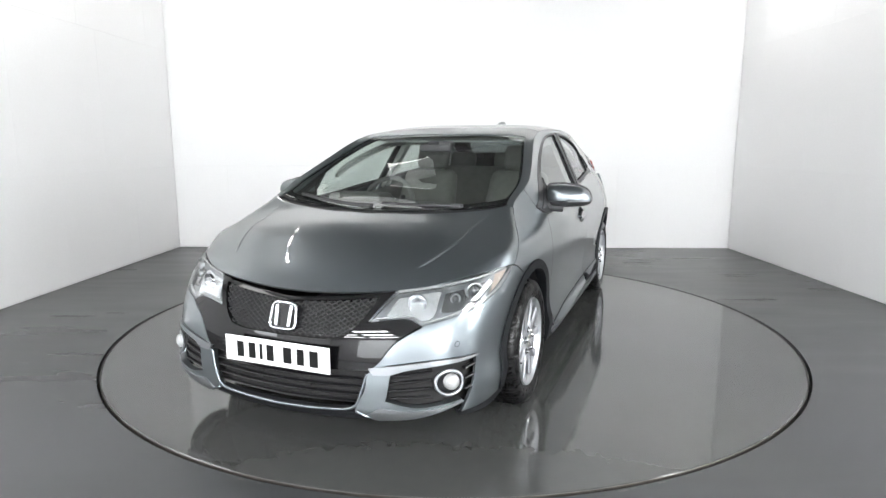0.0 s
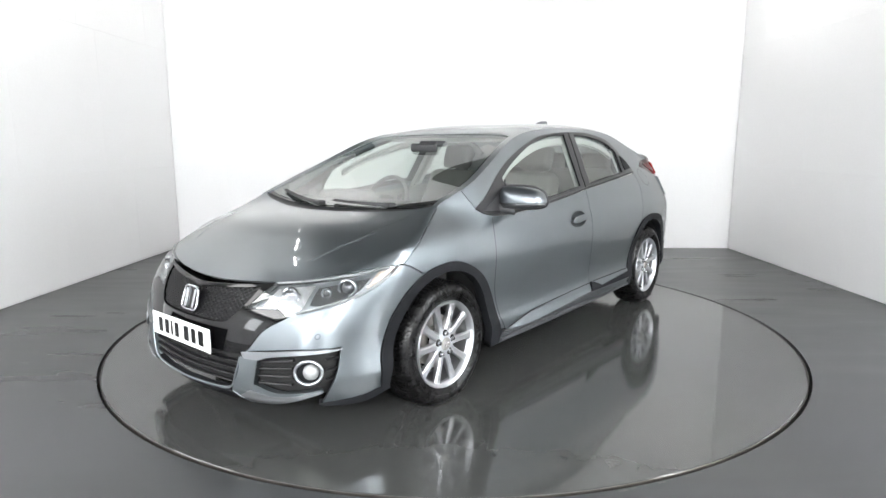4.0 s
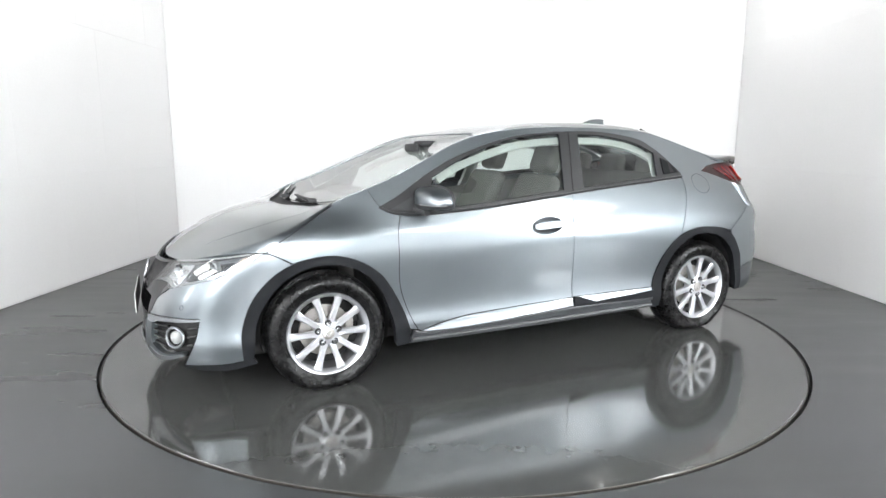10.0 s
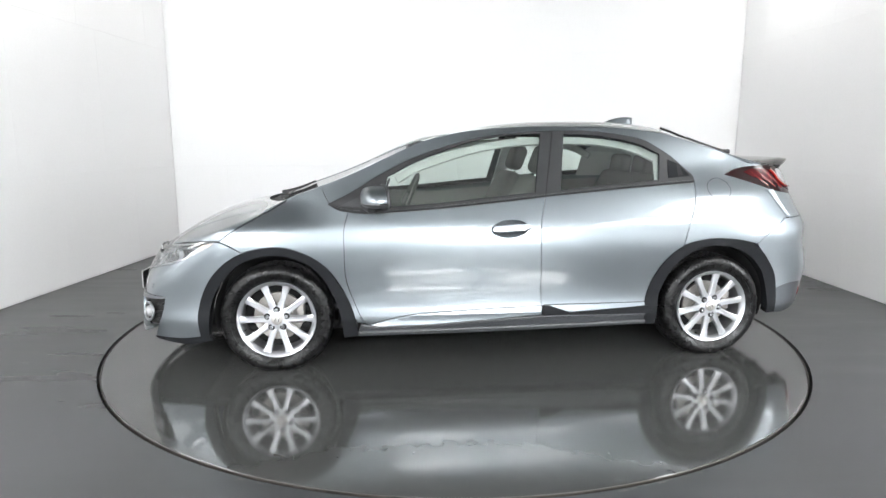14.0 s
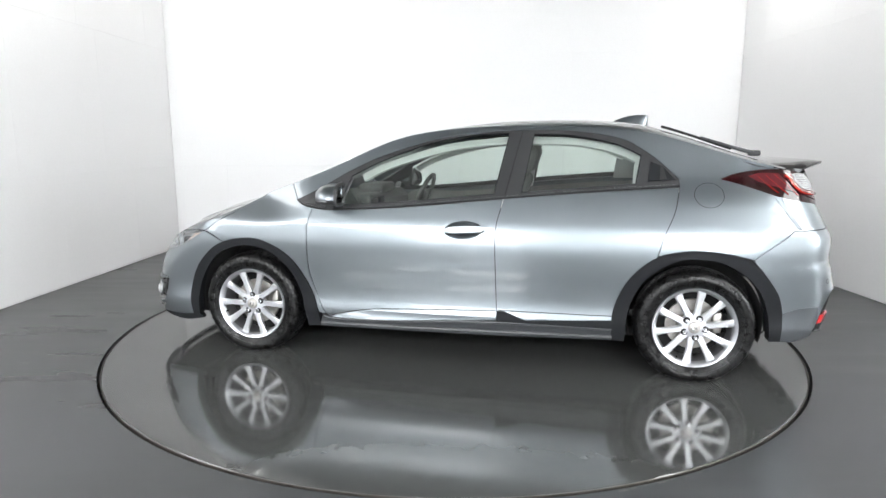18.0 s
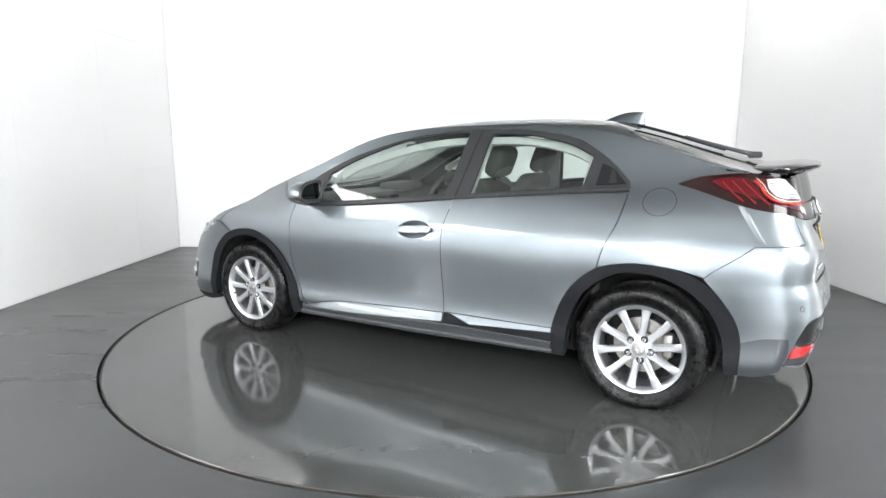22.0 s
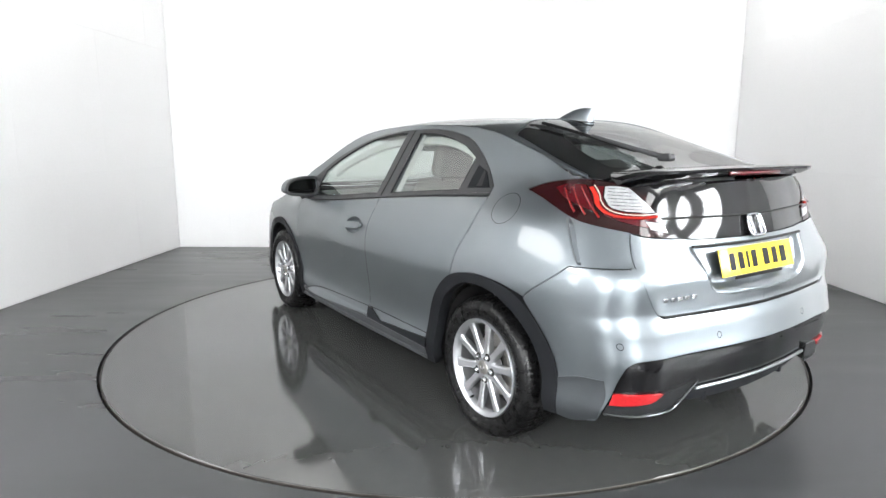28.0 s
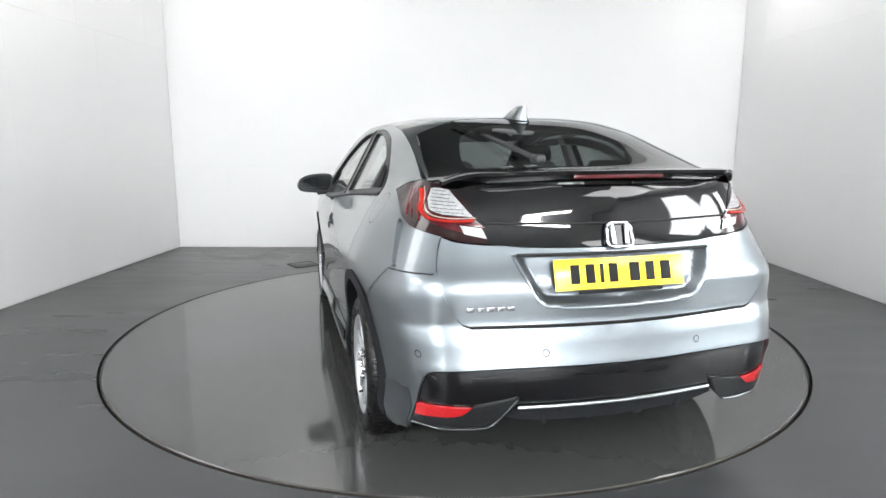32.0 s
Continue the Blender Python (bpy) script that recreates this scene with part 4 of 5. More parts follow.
def badge(parent, at, turn_m, w, h):
    """The maker's mark as a plain rounded chrome frame with two upright bars."""
    m = Matrix.Translation(Vector(at)) @ turn_m
    n = 40
    frame_pts = []
    for k in np.linspace(0, 2 * math.pi, n, endpoint=False):
        c, s = math.cos(k), math.sin(k)
        q = (abs(c) ** 5 + abs(s) ** 5) ** (-1 / 5)
        frame_pts.append(m @ Vector((c * q * w * (1 - .06 * s * q), s * q * h * 1.06, 0)))
    b = part("badge", tube("badge", [tuple(p) for p in frame_pts], .006, 8, True), CHROME, parent, "plain chrome badge frame")
    for e in (-1, 1):
        part("badge_bar", prism("badge_bar", [(e * .50 * w - .0085, -h * .86), (e * .50 * w + .0085, -h * .86), (e * .58 * w + .0085, h * .86), (e * .58 * w - .0085, h * .86)], .008, m @ pose(0, 0, -.003), .002), CHROME, b)
    part("badge_field", prism("badge_field", [(-w * .92, -h), (w * .92, -h), (w * .88, h), (-w * .88, h)], .003, m @ pose(0, 0, -.008)), BLACK, b)


def plate(parent, m, material, label):
    p = part("number_plate", prism("number_plate", [(-.26, -.0555), (.26, -.0555), (.26, .0555), (-.26, .0555)], .003, m @ pose(0, 0, .005), .001), material, parent, label)
    part("plate_mount", prism("plate_mount", [(-.256, -.052), (.256, -.052), (.256, .052), (-.256, .052)], .0048, m, .001), DARK, p)
    x = -.205
    for k, w in enumerate((.048, .048, .02, .048, 0, .056, .048, .056)):
        if w:
            part("plate_bar", prism("plate_bar", [(x + w * .14, -.034), (x + w * .86, -.034), (x + w * .86, .034), (x + w * .14, .034)], .0016, m @ pose(0, 0, .0082)), INK, p)
        x += w + (.012 if w else .022)


def build_rear(car):
    out = path(GATE_SIDE, [(4.96, .667), (5.2, .665), (E5, .664)], [(E5, .664), (E5, .712)], [(E5, .712), (5.278, .721), (5.205, .745)], [(5.205, .745), (5.15, .83), (5.10, .905)], [(5.10, .905), (E5, .902)],
               [(E5, .902), (E5, .926)], [(E5, .926), (5.2, .93), (5.063, .939), (5.004, .941)], [(5.004, .941), (4.888, .953), (4.822, .968)])
    gate = part("tailgate", join_pair("tailgate", out, .03), PAINT, car, "grey metallic tailgate with a recess for the plate")
    rec = tail([(E5, .902), (5.10, .905)], [(5.10, .905), (5.15, .83), (5.205, .745)], [(5.205, .745), (5.278, .721), (E5, .712)])
    rim = smooth([(5.10, .905), (5.15, .83), (5.205, .745), (5.278, .721), (E5, .712)], 60)

    def scoop(s, z):
        """The tail's surface sunk towards its middle, soft at the sides and the foot."""
        s, z = np.asarray(s, float), np.asarray(z, float)
        u = np.minimum(s, 2 * E5 - s)
        near = np.min(np.hypot(u[..., None] - rim[:, 0], z[..., None] - rim[:, 1]), -1)
        deep = (.047 - .10 * np.clip(z - .745, 0, .16)) * ramp(near, .0, .045)
        return side(s, z) + np.stack([deep, 0 * deep, 0 * deep], -1)
    part("plate_recess", surface("plate_recess", scoop, rec, (.014, .014), 0, 0), PAINT, gate)
    # the recess's upper ledge is near-black, shade put into its colour
    part("recess_roof", surface("recess_roof", lambda s, k: side(s, .9055 - 0 * k) + np.stack([np.asarray(k, float), 0 * np.asarray(k, float), 0 * np.asarray(k, float)], -1), np.array([(5.105, -.001), (2 * E5 - 5.105, -.001), (2 * E5 - 5.105, .034), (5.105, .034)]), (.03, .01), 0, 0), DARK, gate)
    plate(gate, pose(-2.2215, 0, .832, 90, 0, -90) @ pose(0, 0, 0, -16, 0, 0), YELLOW, "yellow number plate with plain dark bars")
    part("plate_strip", box("plate_strip", (.004, .34, .012), (-2.241, 0, .7695), .001), INK, gate, "dark strip with illegible print")
    # near-black bar draws the shade along the top of the recess
    part("recess_shade_line", tube("recess_shade_line", side(np.linspace(5.12, 2 * E5 - 5.12, 13), np.full(13, .906)) + (-.004, 0, 0), .006, 8), DARK, gate, "dark line for the shade along the top of the plate recess")
    glassy = tail([(E5, 1.148), (5.0, 1.148), (4.80, 1.133)], LAMP_IN, [(5.004, .946), (5.063, .941), (5.2, .932), (E5, .928)])
    bg = part("gate_glass", surface("gate_glass", side, glassy, (.04, .03), -.004, .02), BLACK, gate, "gloss black lower tailgate glass")
    part("gate_seam", tube("gate_seam", side(np.linspace(4.965, 2 * E5 - 4.965, 21), np.full(21, 1.016) - .006 * np.sin(np.linspace(0, np.pi, 21))), .004, 6), DARK, bg)
    badge(gate, side(E5, .968) + (-.012, 0, 0), pose(0, 0, 0, 90, 0, -90) @ pose(0, 0, 0, -22, 0, 0), .05, .042)
    for k, w in enumerate((.03, .022, .036, .03, .03)):
        a = side(4.962 + .036 * k, .729)
        part("name_bar", box("name_bar", (.005, w * .85, .016), tuple(a - (.003, 0, 0)), .002), CHROME, gate, "plain chrome bar of the model badge")
    # tail lamps
    for hand in (1, -1):
        mirror = hand < 0
        lamp = part("tail_lamp", surface("tail_lamp", side, path(LAMP_TOP, LAMP_IN, LAMP_LOW[::-1]), (.03, .02), -.002, .03, 1, mirror), DEEP, car, "deep red tail lamp with a bright red hook and clear inner lens")
        clear = path([(4.70, 1.132), (4.743, 1.134), (4.795, 1.128)], [(4.795, 1.128), (4.862, 1.082), (4.925, 1.038)], [(4.925, 1.038), (4.80, 1.044)], [(4.80, 1.044), (4.735, 1.058), (4.70, 1.092)], [(4.70, 1.092), (4.70, 1.132)])
        lens = part("clear_lens", surface("clear_lens", side, clear, (.02, .015), .001, .004, 1, mirror), FROST, lamp, "ribbed clear reversing lens")
        for k in range(7):
            z = 1.052 + .0118 * k
            c = np.array([(u, z - .03 * (u - 4.8)) for u in np.linspace(4.70, 4.93, 40)])
            c = c[inside(clear, c)][2:-2:4]
            if len(c) > 2:
                part("lens_rib", tube("lens_rib", side(c[:, 0], c[:, 1]) * (1, hand, 1), .0016, 5), BEZEL, lens)
        hook = path([(4.61, 1.132), (4.695, 1.132)], [(4.695, 1.132), (4.695, 1.092), (4.731, 1.055), (4.80, 1.040)], [(4.80, 1.040), (4.928, 1.034)], [(4.928, 1.034), (4.985, .999)], [(4.985, .999), (4.875, 1.013)], [(4.875, 1.013), (4.905, .984)],
                    [(4.905, .984), (4.806, 1.003), (4.721, 1.027)], [(4.721, 1.027), (4.678, 1.058), (4.65, 1.10), (4.61, 1.132)])
        part("red_hook", surface("red_hook", side, hook, (.02, .015), .002, .004, 1, mirror), RED, lamp, "red light hook")
        c = smooth([(4.640, 1.127), (4.668, 1.098), (4.682, 1.068), (4.712, 1.043), (4.76, 1.028), (4.84, 1.022), (4.93, 1.024)], 6)
        part("hook_core", tube("hook_core", (side(c[:, 0], c[:, 1]) + (0, .0015, 0)) * (1, hand, 1), .0135, 8, False, .4), BRIGHT, lamp, "bright red light guide along the hook")
        part("hook_edge", tube("hook_edge", (side(c[:, 0] + .012, c[:, 1] + .010) + (0, .003, 0)) * (1, hand, 1), .0022, 6), AMBER, lamp, "pale edge of the light guide")
        low = path([(4.882, 1.009), (4.972, .998)], [(4.972, .998), (5.0, .962)], [(5.0, .962), (4.91, .979)], [(4.91, .979), (4.882, 1.009)])
        part("low_lens", surface("low_lens", side, low, (.02, .015), .002, .004, 1, mirror), FROST, lamp)
        redz = path([(4.36, 1.118), (4.46, 1.135), (4.60, 1.136)], [(4.60, 1.136), (4.645, 1.09), (4.67, 1.05), (4.69, 1.035)], [(4.69, 1.035), (4.60, 1.055), (4.45, 1.085), (4.36, 1.118)])
        part("red_lens", surface("red_lens", side, redz, (.02, .015), .0012, .004, 1, mirror), RED, lamp)
        for k in range(3):
            s0 = 4.436 + .066 * k
            c = smooth([(s0, 1.117 + .006 * k), (s0 + .062, 1.074), (s0 + .126, 1.033 - .007 * k)], 6)
            part("light_rib", tube("light_rib", side(c[:, 0], c[:, 1]) * (1, hand, 1) - np.array((0, .0025 * hand, 0)), .0046, 6), MIDRED, lamp)
    # bumper: painted upper part over a black valance
    up = path(SEAM_R, [(4.815, .845), (4.835, .854), (4.877, .763), (4.93, .682), (4.965, .660)], [(4.965, .660), (5.2, .657), (E5, .655)], [(E5, .655), (E5, .522)],
              [(E5, .522), (5.053, .522), (4.86, .519), (4.80, .51), (4.772, .49)], [(4.772, .49), (4.748, .428), (4.73, .3), (4.716, .262)], [(4.716, .262), (4.63, .25), (4.548, .25)], [(4.545, .25), (4.504, .423), (4.444, .56), (4.352, .68)])
    bump = part("rear_bumper", join_pair("rear_bumper", up, .02), PAINT, car, "grey metallic rear bumper")
    part("bumper_step", tube("bumper_step", side(np.linspace(4.97, 2 * E5 - 4.97, 25), np.full(25, .664)) + (.012, 0, 0), .012, 8), DARK, bump)
    for s in (4.763, 5.222, 2 * E5 - 5.222, 2 * E5 - 4.763):
        sen = ellipse((s, .571), .0135, .0135, 18)
        part("parking_sensor", surface("parking_sensor", side, ring_outline(sen, ellipse((s, .571), .0105, .0105, 18)), (.008, .008), .0015, 0), TRIM, bump)
    val = tail([(E5, .518), (5.053, .518), (4.86, .515), (4.80, .506), (4.776, .49)], [(4.776, .49), (4.752, .428), (4.735, .31)], [(4.735, .31), (4.95, .335), (5.06, .35), (5.13, .355), (E5, .355)])
    part("valance", surface("valance", side, val, (.04, .03), -.012, .03), BLACK, bump, "gloss black rear valance")
    dif = tail([(E5, .362), (5.13, .362)], [(5.13, .362), (5.07, .31)], [(5.07, .31), (5.2, .285), (E5, .275)])
    part("diffuser", surface("diffuser", side, dif, (.04, .02), -.03, .05), TRIM, bump, "dark diffuser under the valance")
    part("diffuser_strip", tube("diffuser_strip", side(np.linspace(5.125, 2 * E5 - 5.125, 17), np.full(17, .366)) + (.004, 0, 0), .007, 8), SATIN, bump, "satin silver line on the diffuser")
    for y in (-.28, -.1, .1, .28):
        part("diffuser_fin", box("diffuser_fin", (.10, .02, .05), (-2.17, y, .302), .006), TRIM, bump)
    for hand in (1, -1):
        mirror = hand < 0
        low = path([(4.512, .40), (4.60, .428), (4.70, .434)], [(4.70, .434), (4.722, .36), (4.72, .278)], [(4.72, .278), (4.63, .247), (4.548, .247)], [(4.548, .247), (4.53, .33), (4.512, .40)])
        part("lower_corner", surface("lower_corner", side, low, (.03, .03), .004, .02, 1, mirror), SHADED_PAINT, bump, "lower corner of the bumper in a shaded copy of the body paint")
        ref = path([(4.742, .384), (4.85, .381), (4.952, .374)], [(4.952, .374), (4.917, .346), (4.867, .340)], [(4.867, .340), (4.743, .338)], [(4.743, .338), (4.742, .384)])
        part("reflector", surface("reflector", side, ref, (.03, .02), .0, .01, 1, mirror), REFLEX, bump, "red rear reflector")
        cor = path([(4.735, .300), (4.741, .336)], [(4.741, .336), (4.868, .337), (4.955, .374)], [(4.955, .374), (5.03, .385), (5.125, .402)], [(5.125, .402), (5.10, .35), (5.05, .30)], [(5.05, .30), (4.99, .284), (4.86, .290), (4.735, .300)])
        part("corner_trim", surface("corner_trim", side, cor, (.03, .02), -.004, .03, 1, mirror), CORNER, bump, "dark glossy corner trim under the reflector")
        part("corner_edge", tube("corner_edge", smooth(side(np.array([4.737, 4.86, 4.99, 5.05, 5.12]), np.array([.300, .290, .284, .302, .40])) * (1, hand, 1), 5), .004, 6), CORNER, bump)
    # spoiler
    ver, faces = [], []
    ys = np.linspace(-.615, .615, 41)
    for y in ys:
        f = abs(y) / .615
        x0, x1 = -1.90 - .0 * f, -2.20 + .02 * f ** 2 + .15 * (max(0, f - .70) / .30) ** 1.5
        droop = .034 * (max(0, f - .80) / .20) ** 2
        zt, zl = 1.192 - .014 * f ** 2 - droop, 1.196 - .008 * f ** 3 - droop
        for x, z in ((x0, zt), (x0 - .1, zt + .006), (x1 + .05, zl + .006), (x1, zl + .002), (x1 + .002, zl - .010), (x1 + .045, zl - .032), (x0 - .12, zt - .045), (x0, zt - .04)):
            ver.append((x, y, z))
    n = 8
    for i in range(len(ys) - 1):
        for j in range(n):
            faces.append([i * n + j, (i + 1) * n + j, (i + 1) * n + (j + 1) % n, i * n + (j + 1) % n])
    faces += [list(range(n)), [(len(ys) - 1) * n + j for j in range(n)][::-1]]
    bm = bmesh.new()
    vs = [bm.verts.new(v) for v in ver]
    for f in faces:
        bm.faces.new([vs[i] for i in f])
    sp = part("spoiler", solid(bm, "spoiler"), BLACK, car, "gloss black spoiler under the rear glass")
    part("brake_light", box("brake_light", (.012, .36, .016), (-2.187, 0, 1.177), .004), RED, sp, "red high brake light")


def join_pair(name, half, flange):
    """A panel over the middle of the tail from its left half, as one mesh."""
    half = inset(half, .002) * 1.0
    half[:, 0] = np.where(half[:, 0] > E5 - .003, E5, half[:, 0])
    a = surface(name, side, half, (.035, .03), 0, flange, 1, False)
    b = surface(name, side, half, (.035, .03), 0, flange, 1, True)
    out, nor = [], []
    faces = []
    for me in (a, b):
        k = len(out)
        out += [tuple(v.co) for v in me.vertices]
        per = [None] * len(me.vertices)
        for lp in me.loops:
            per[lp.vertex_index] = tuple(lp.normal)
        nor += [p or (0, 0, 1) for p in per]
        faces += [[k + i for i in p.vertices] for p in me.polygons]
    return mesh_of(name, out, faces, nor)


PUPIL = mat("dark lens glass", (.05, .053, .056), .06, .3, .05, 20, 200, 0, .01, .5)
# body paint again, darker; shade below the bumper's fold is in the colour
SHADED_PAINT = mat("shaded body paint", (.075, .083, .090), .40, .75, .06, 9, 300, 0, .04, .4)
REFLEX = mat("red reflex plastic", (.33, .010, .012), .16, 0, .2, 90, 300, 0, .05, .3)
CORNER = mat("dark chrome plastic", (.06, .063, .066), .2, .8, .08, 9, 300)


def build_glass(car):
    over("windscreen", halves([(.05, 0), (.055, .43), (.085, .75), (.13, .885)], [(.13, .885), (.2, .90), (.54, .918), (.914, .932), (1.0, .93)], [(1.0, .93), (1.03, .85), (1.09, .5), (1.13, .2), (1.14, 0)]), PANE, car, "clear windscreen", -.003, .006)
    frame_o = [[(.046, 0), (.05, .43), (.081, .75), (.126, .889)], [(.126, .889), (.2, .904), (.54, .924), (.914, .939), (1.02, .945)], [(1.02, .945), (1.05, .85), (1.11, .5), (1.15, .2), (1.16, 0)]]
    frame_i = [[(.095, 0), (.10, .43), (.13, .74), (.17, .872)], [(.17, .872), (.25, .884), (.54, .904), (.90, .917), (.95, .907)], [(.95, .907), (.99, .8), (1.045, .5), (1.078, .2), (1.088, 0)]]
    over("windscreen_frit", ring_outline(halves(*frame_o), halves(*frame_i)), BLACK, car, "black border of the windscreen", -.006, 0, (.03, .03))
    cowl = halves([(1.13, 0), (1.10, .4), (1.03, .8), (.99, .95)], [(.99, .95), (1.02, 1.0)], [(1.02, 1.0), (1.06, .92), (1.11, .75), (1.16, .58), (1.235, .282), (1.262, 0)])
    over("cowl", cowl, DASH, car, "black plastic cowl below the windscreen", -.018, .01)
    rg = halves([(-1.163, 0), (-1.173, .25), (-1.222, .54), (-1.298, .75), (-1.338, .875), (-1.36, .922)], [(-1.36, .922), (-1.6, .948), (-1.875, .975)], [(-1.875, .975), (-1.95, .96), (-1.97, .5), (-1.975, 0)])
    over("rear_glass", rg, TINT, car, "dark tinted rear glass", -.003, .006)
    fi = halves([(-1.31, 0), (-1.32, .25), (-1.37, .45), (-1.46, .60), (-1.50, .64)], [(-1.50, .64), (-1.62, .69), (-1.80, .74)], [(-1.80, .74), (-1.86, .70), (-1.88, .45), (-1.885, 0)])
    over("rear_glass_frit", ring_outline(rg, fi), BLACK, car, "black border of the rear glass", -.007, 0, (.03, .03))
    whole = path(WIN_TOP[::-1], [(3.964, 1.101), (3.968, 1.08), (3.966, 1.062)], BELT[::-1])
    g1 = path([(2.06, .933), (2.13, .935), (2.4, .952), (2.967, 1.008)], [(2.967, 1.008), (3.035, 1.350)], [(3.035, 1.350), (2.90, 1.346), (2.788, 1.335), (2.571, 1.293), (2.290, 1.193), (2.105, 1.102)], [(2.105, 1.102), (2.06, .933)])
    g2 = path([(3.117, 1.018), (3.4, 1.043), (3.738, 1.072)], [(3.738, 1.072), (3.768, 1.225)], [(3.768, 1.225), (3.705, 1.258), (3.604, 1.298), (3.378, 1.339), (3.174, 1.346)], [(3.174, 1.346), (3.117, 1.018)])
    for hand in (1, -1):
        mirror = hand < 0
        fr = part("window_frame", frame_with_holes("window_frame", whole, (g1, g2), mirror), SEAL, car, "matt black frame round the side windows")
        part("front_side_glass", surface("front_side_glass", side, g1, (.05, .05), -.010, 0, 1, mirror), PANE, car, "clear front side window")
        part("rear_side_glass", surface("rear_side_glass", side, g2, (.05, .05), -.010, 0, 1, mirror), PANE, car, "clear rear side window")
        for g in (g1, g2):
            ring = side(g[:, 0], g[:, 1]) * (1, hand, 1)
            part("window_seal", tube("window_seal", ring - np.array((0, .003 * hand, 0)), .0045, 6, True), TRIM, fr)
        # belt line moulding and pillar joint
        c = np.array([(s, z) for s, z in smooth(BELT, 6)])
        part("belt_moulding", tube("belt_moulding", side(c[:, 0], c[:, 1] + .006) * (1, hand, 1), .008, 6), SEAL, fr)
        part("pillar_seam", tube("pillar_seam", side(np.linspace(3.026, 3.108, 8), np.linspace(.99, 1.362, 8)) * (1, hand, 1) + (0, .004 * hand, 0), .0035, 6), DARK, fr)
        part("corner_grip", surface("corner_grip", side, path([(3.80, 1.085), (3.945, 1.094)], [(3.945, 1.094), (3.88, 1.165)], [(3.88, 1.165), (3.815, 1.19)], [(3.815, 1.19), (3.80, 1.085)]), (.02, .02), .008, .008, 1, mirror), TRIM, fr, "hidden rear door handle panel")
        part("grip_slot", surface("grip_slot", side, path([(3.862, 1.092), (3.90, 1.095)], [(3.90, 1.095), (3.885, 1.15), (3.868, 1.17)], [(3.868, 1.17), (3.862, 1.092)]), (.02, .02), .0105, 0, 1, mirror), DARK, fr)
        part("window_edge", tube("window_edge", (side(np.linspace(2.062, 2.118, 8), np.linspace(.935, 1.092, 8)) + (0, .006, 0)) * (1, hand, 1), .0055, 8), SILL, fr, "grey front edge of the side window")
        tri = path([(1.83, .94), (2.045, .925)], [(2.045, .925), (2.095, 1.06)], [(2.095, 1.06), (1.93, .985), (1.83, .94)])
        part("mirror_sail", surface("mirror_sail", side, tri, (.03, .03), .008, .01, 1, mirror), DASH, fr)


def frame_with_holes(name, outer, holes, mirror):
    poly = np.array(outer)
    for h in holes:
        poly = ring_outline(poly, h)
    return surface(name, side, poly, (.03, .03), .002, .012, 1, mirror)


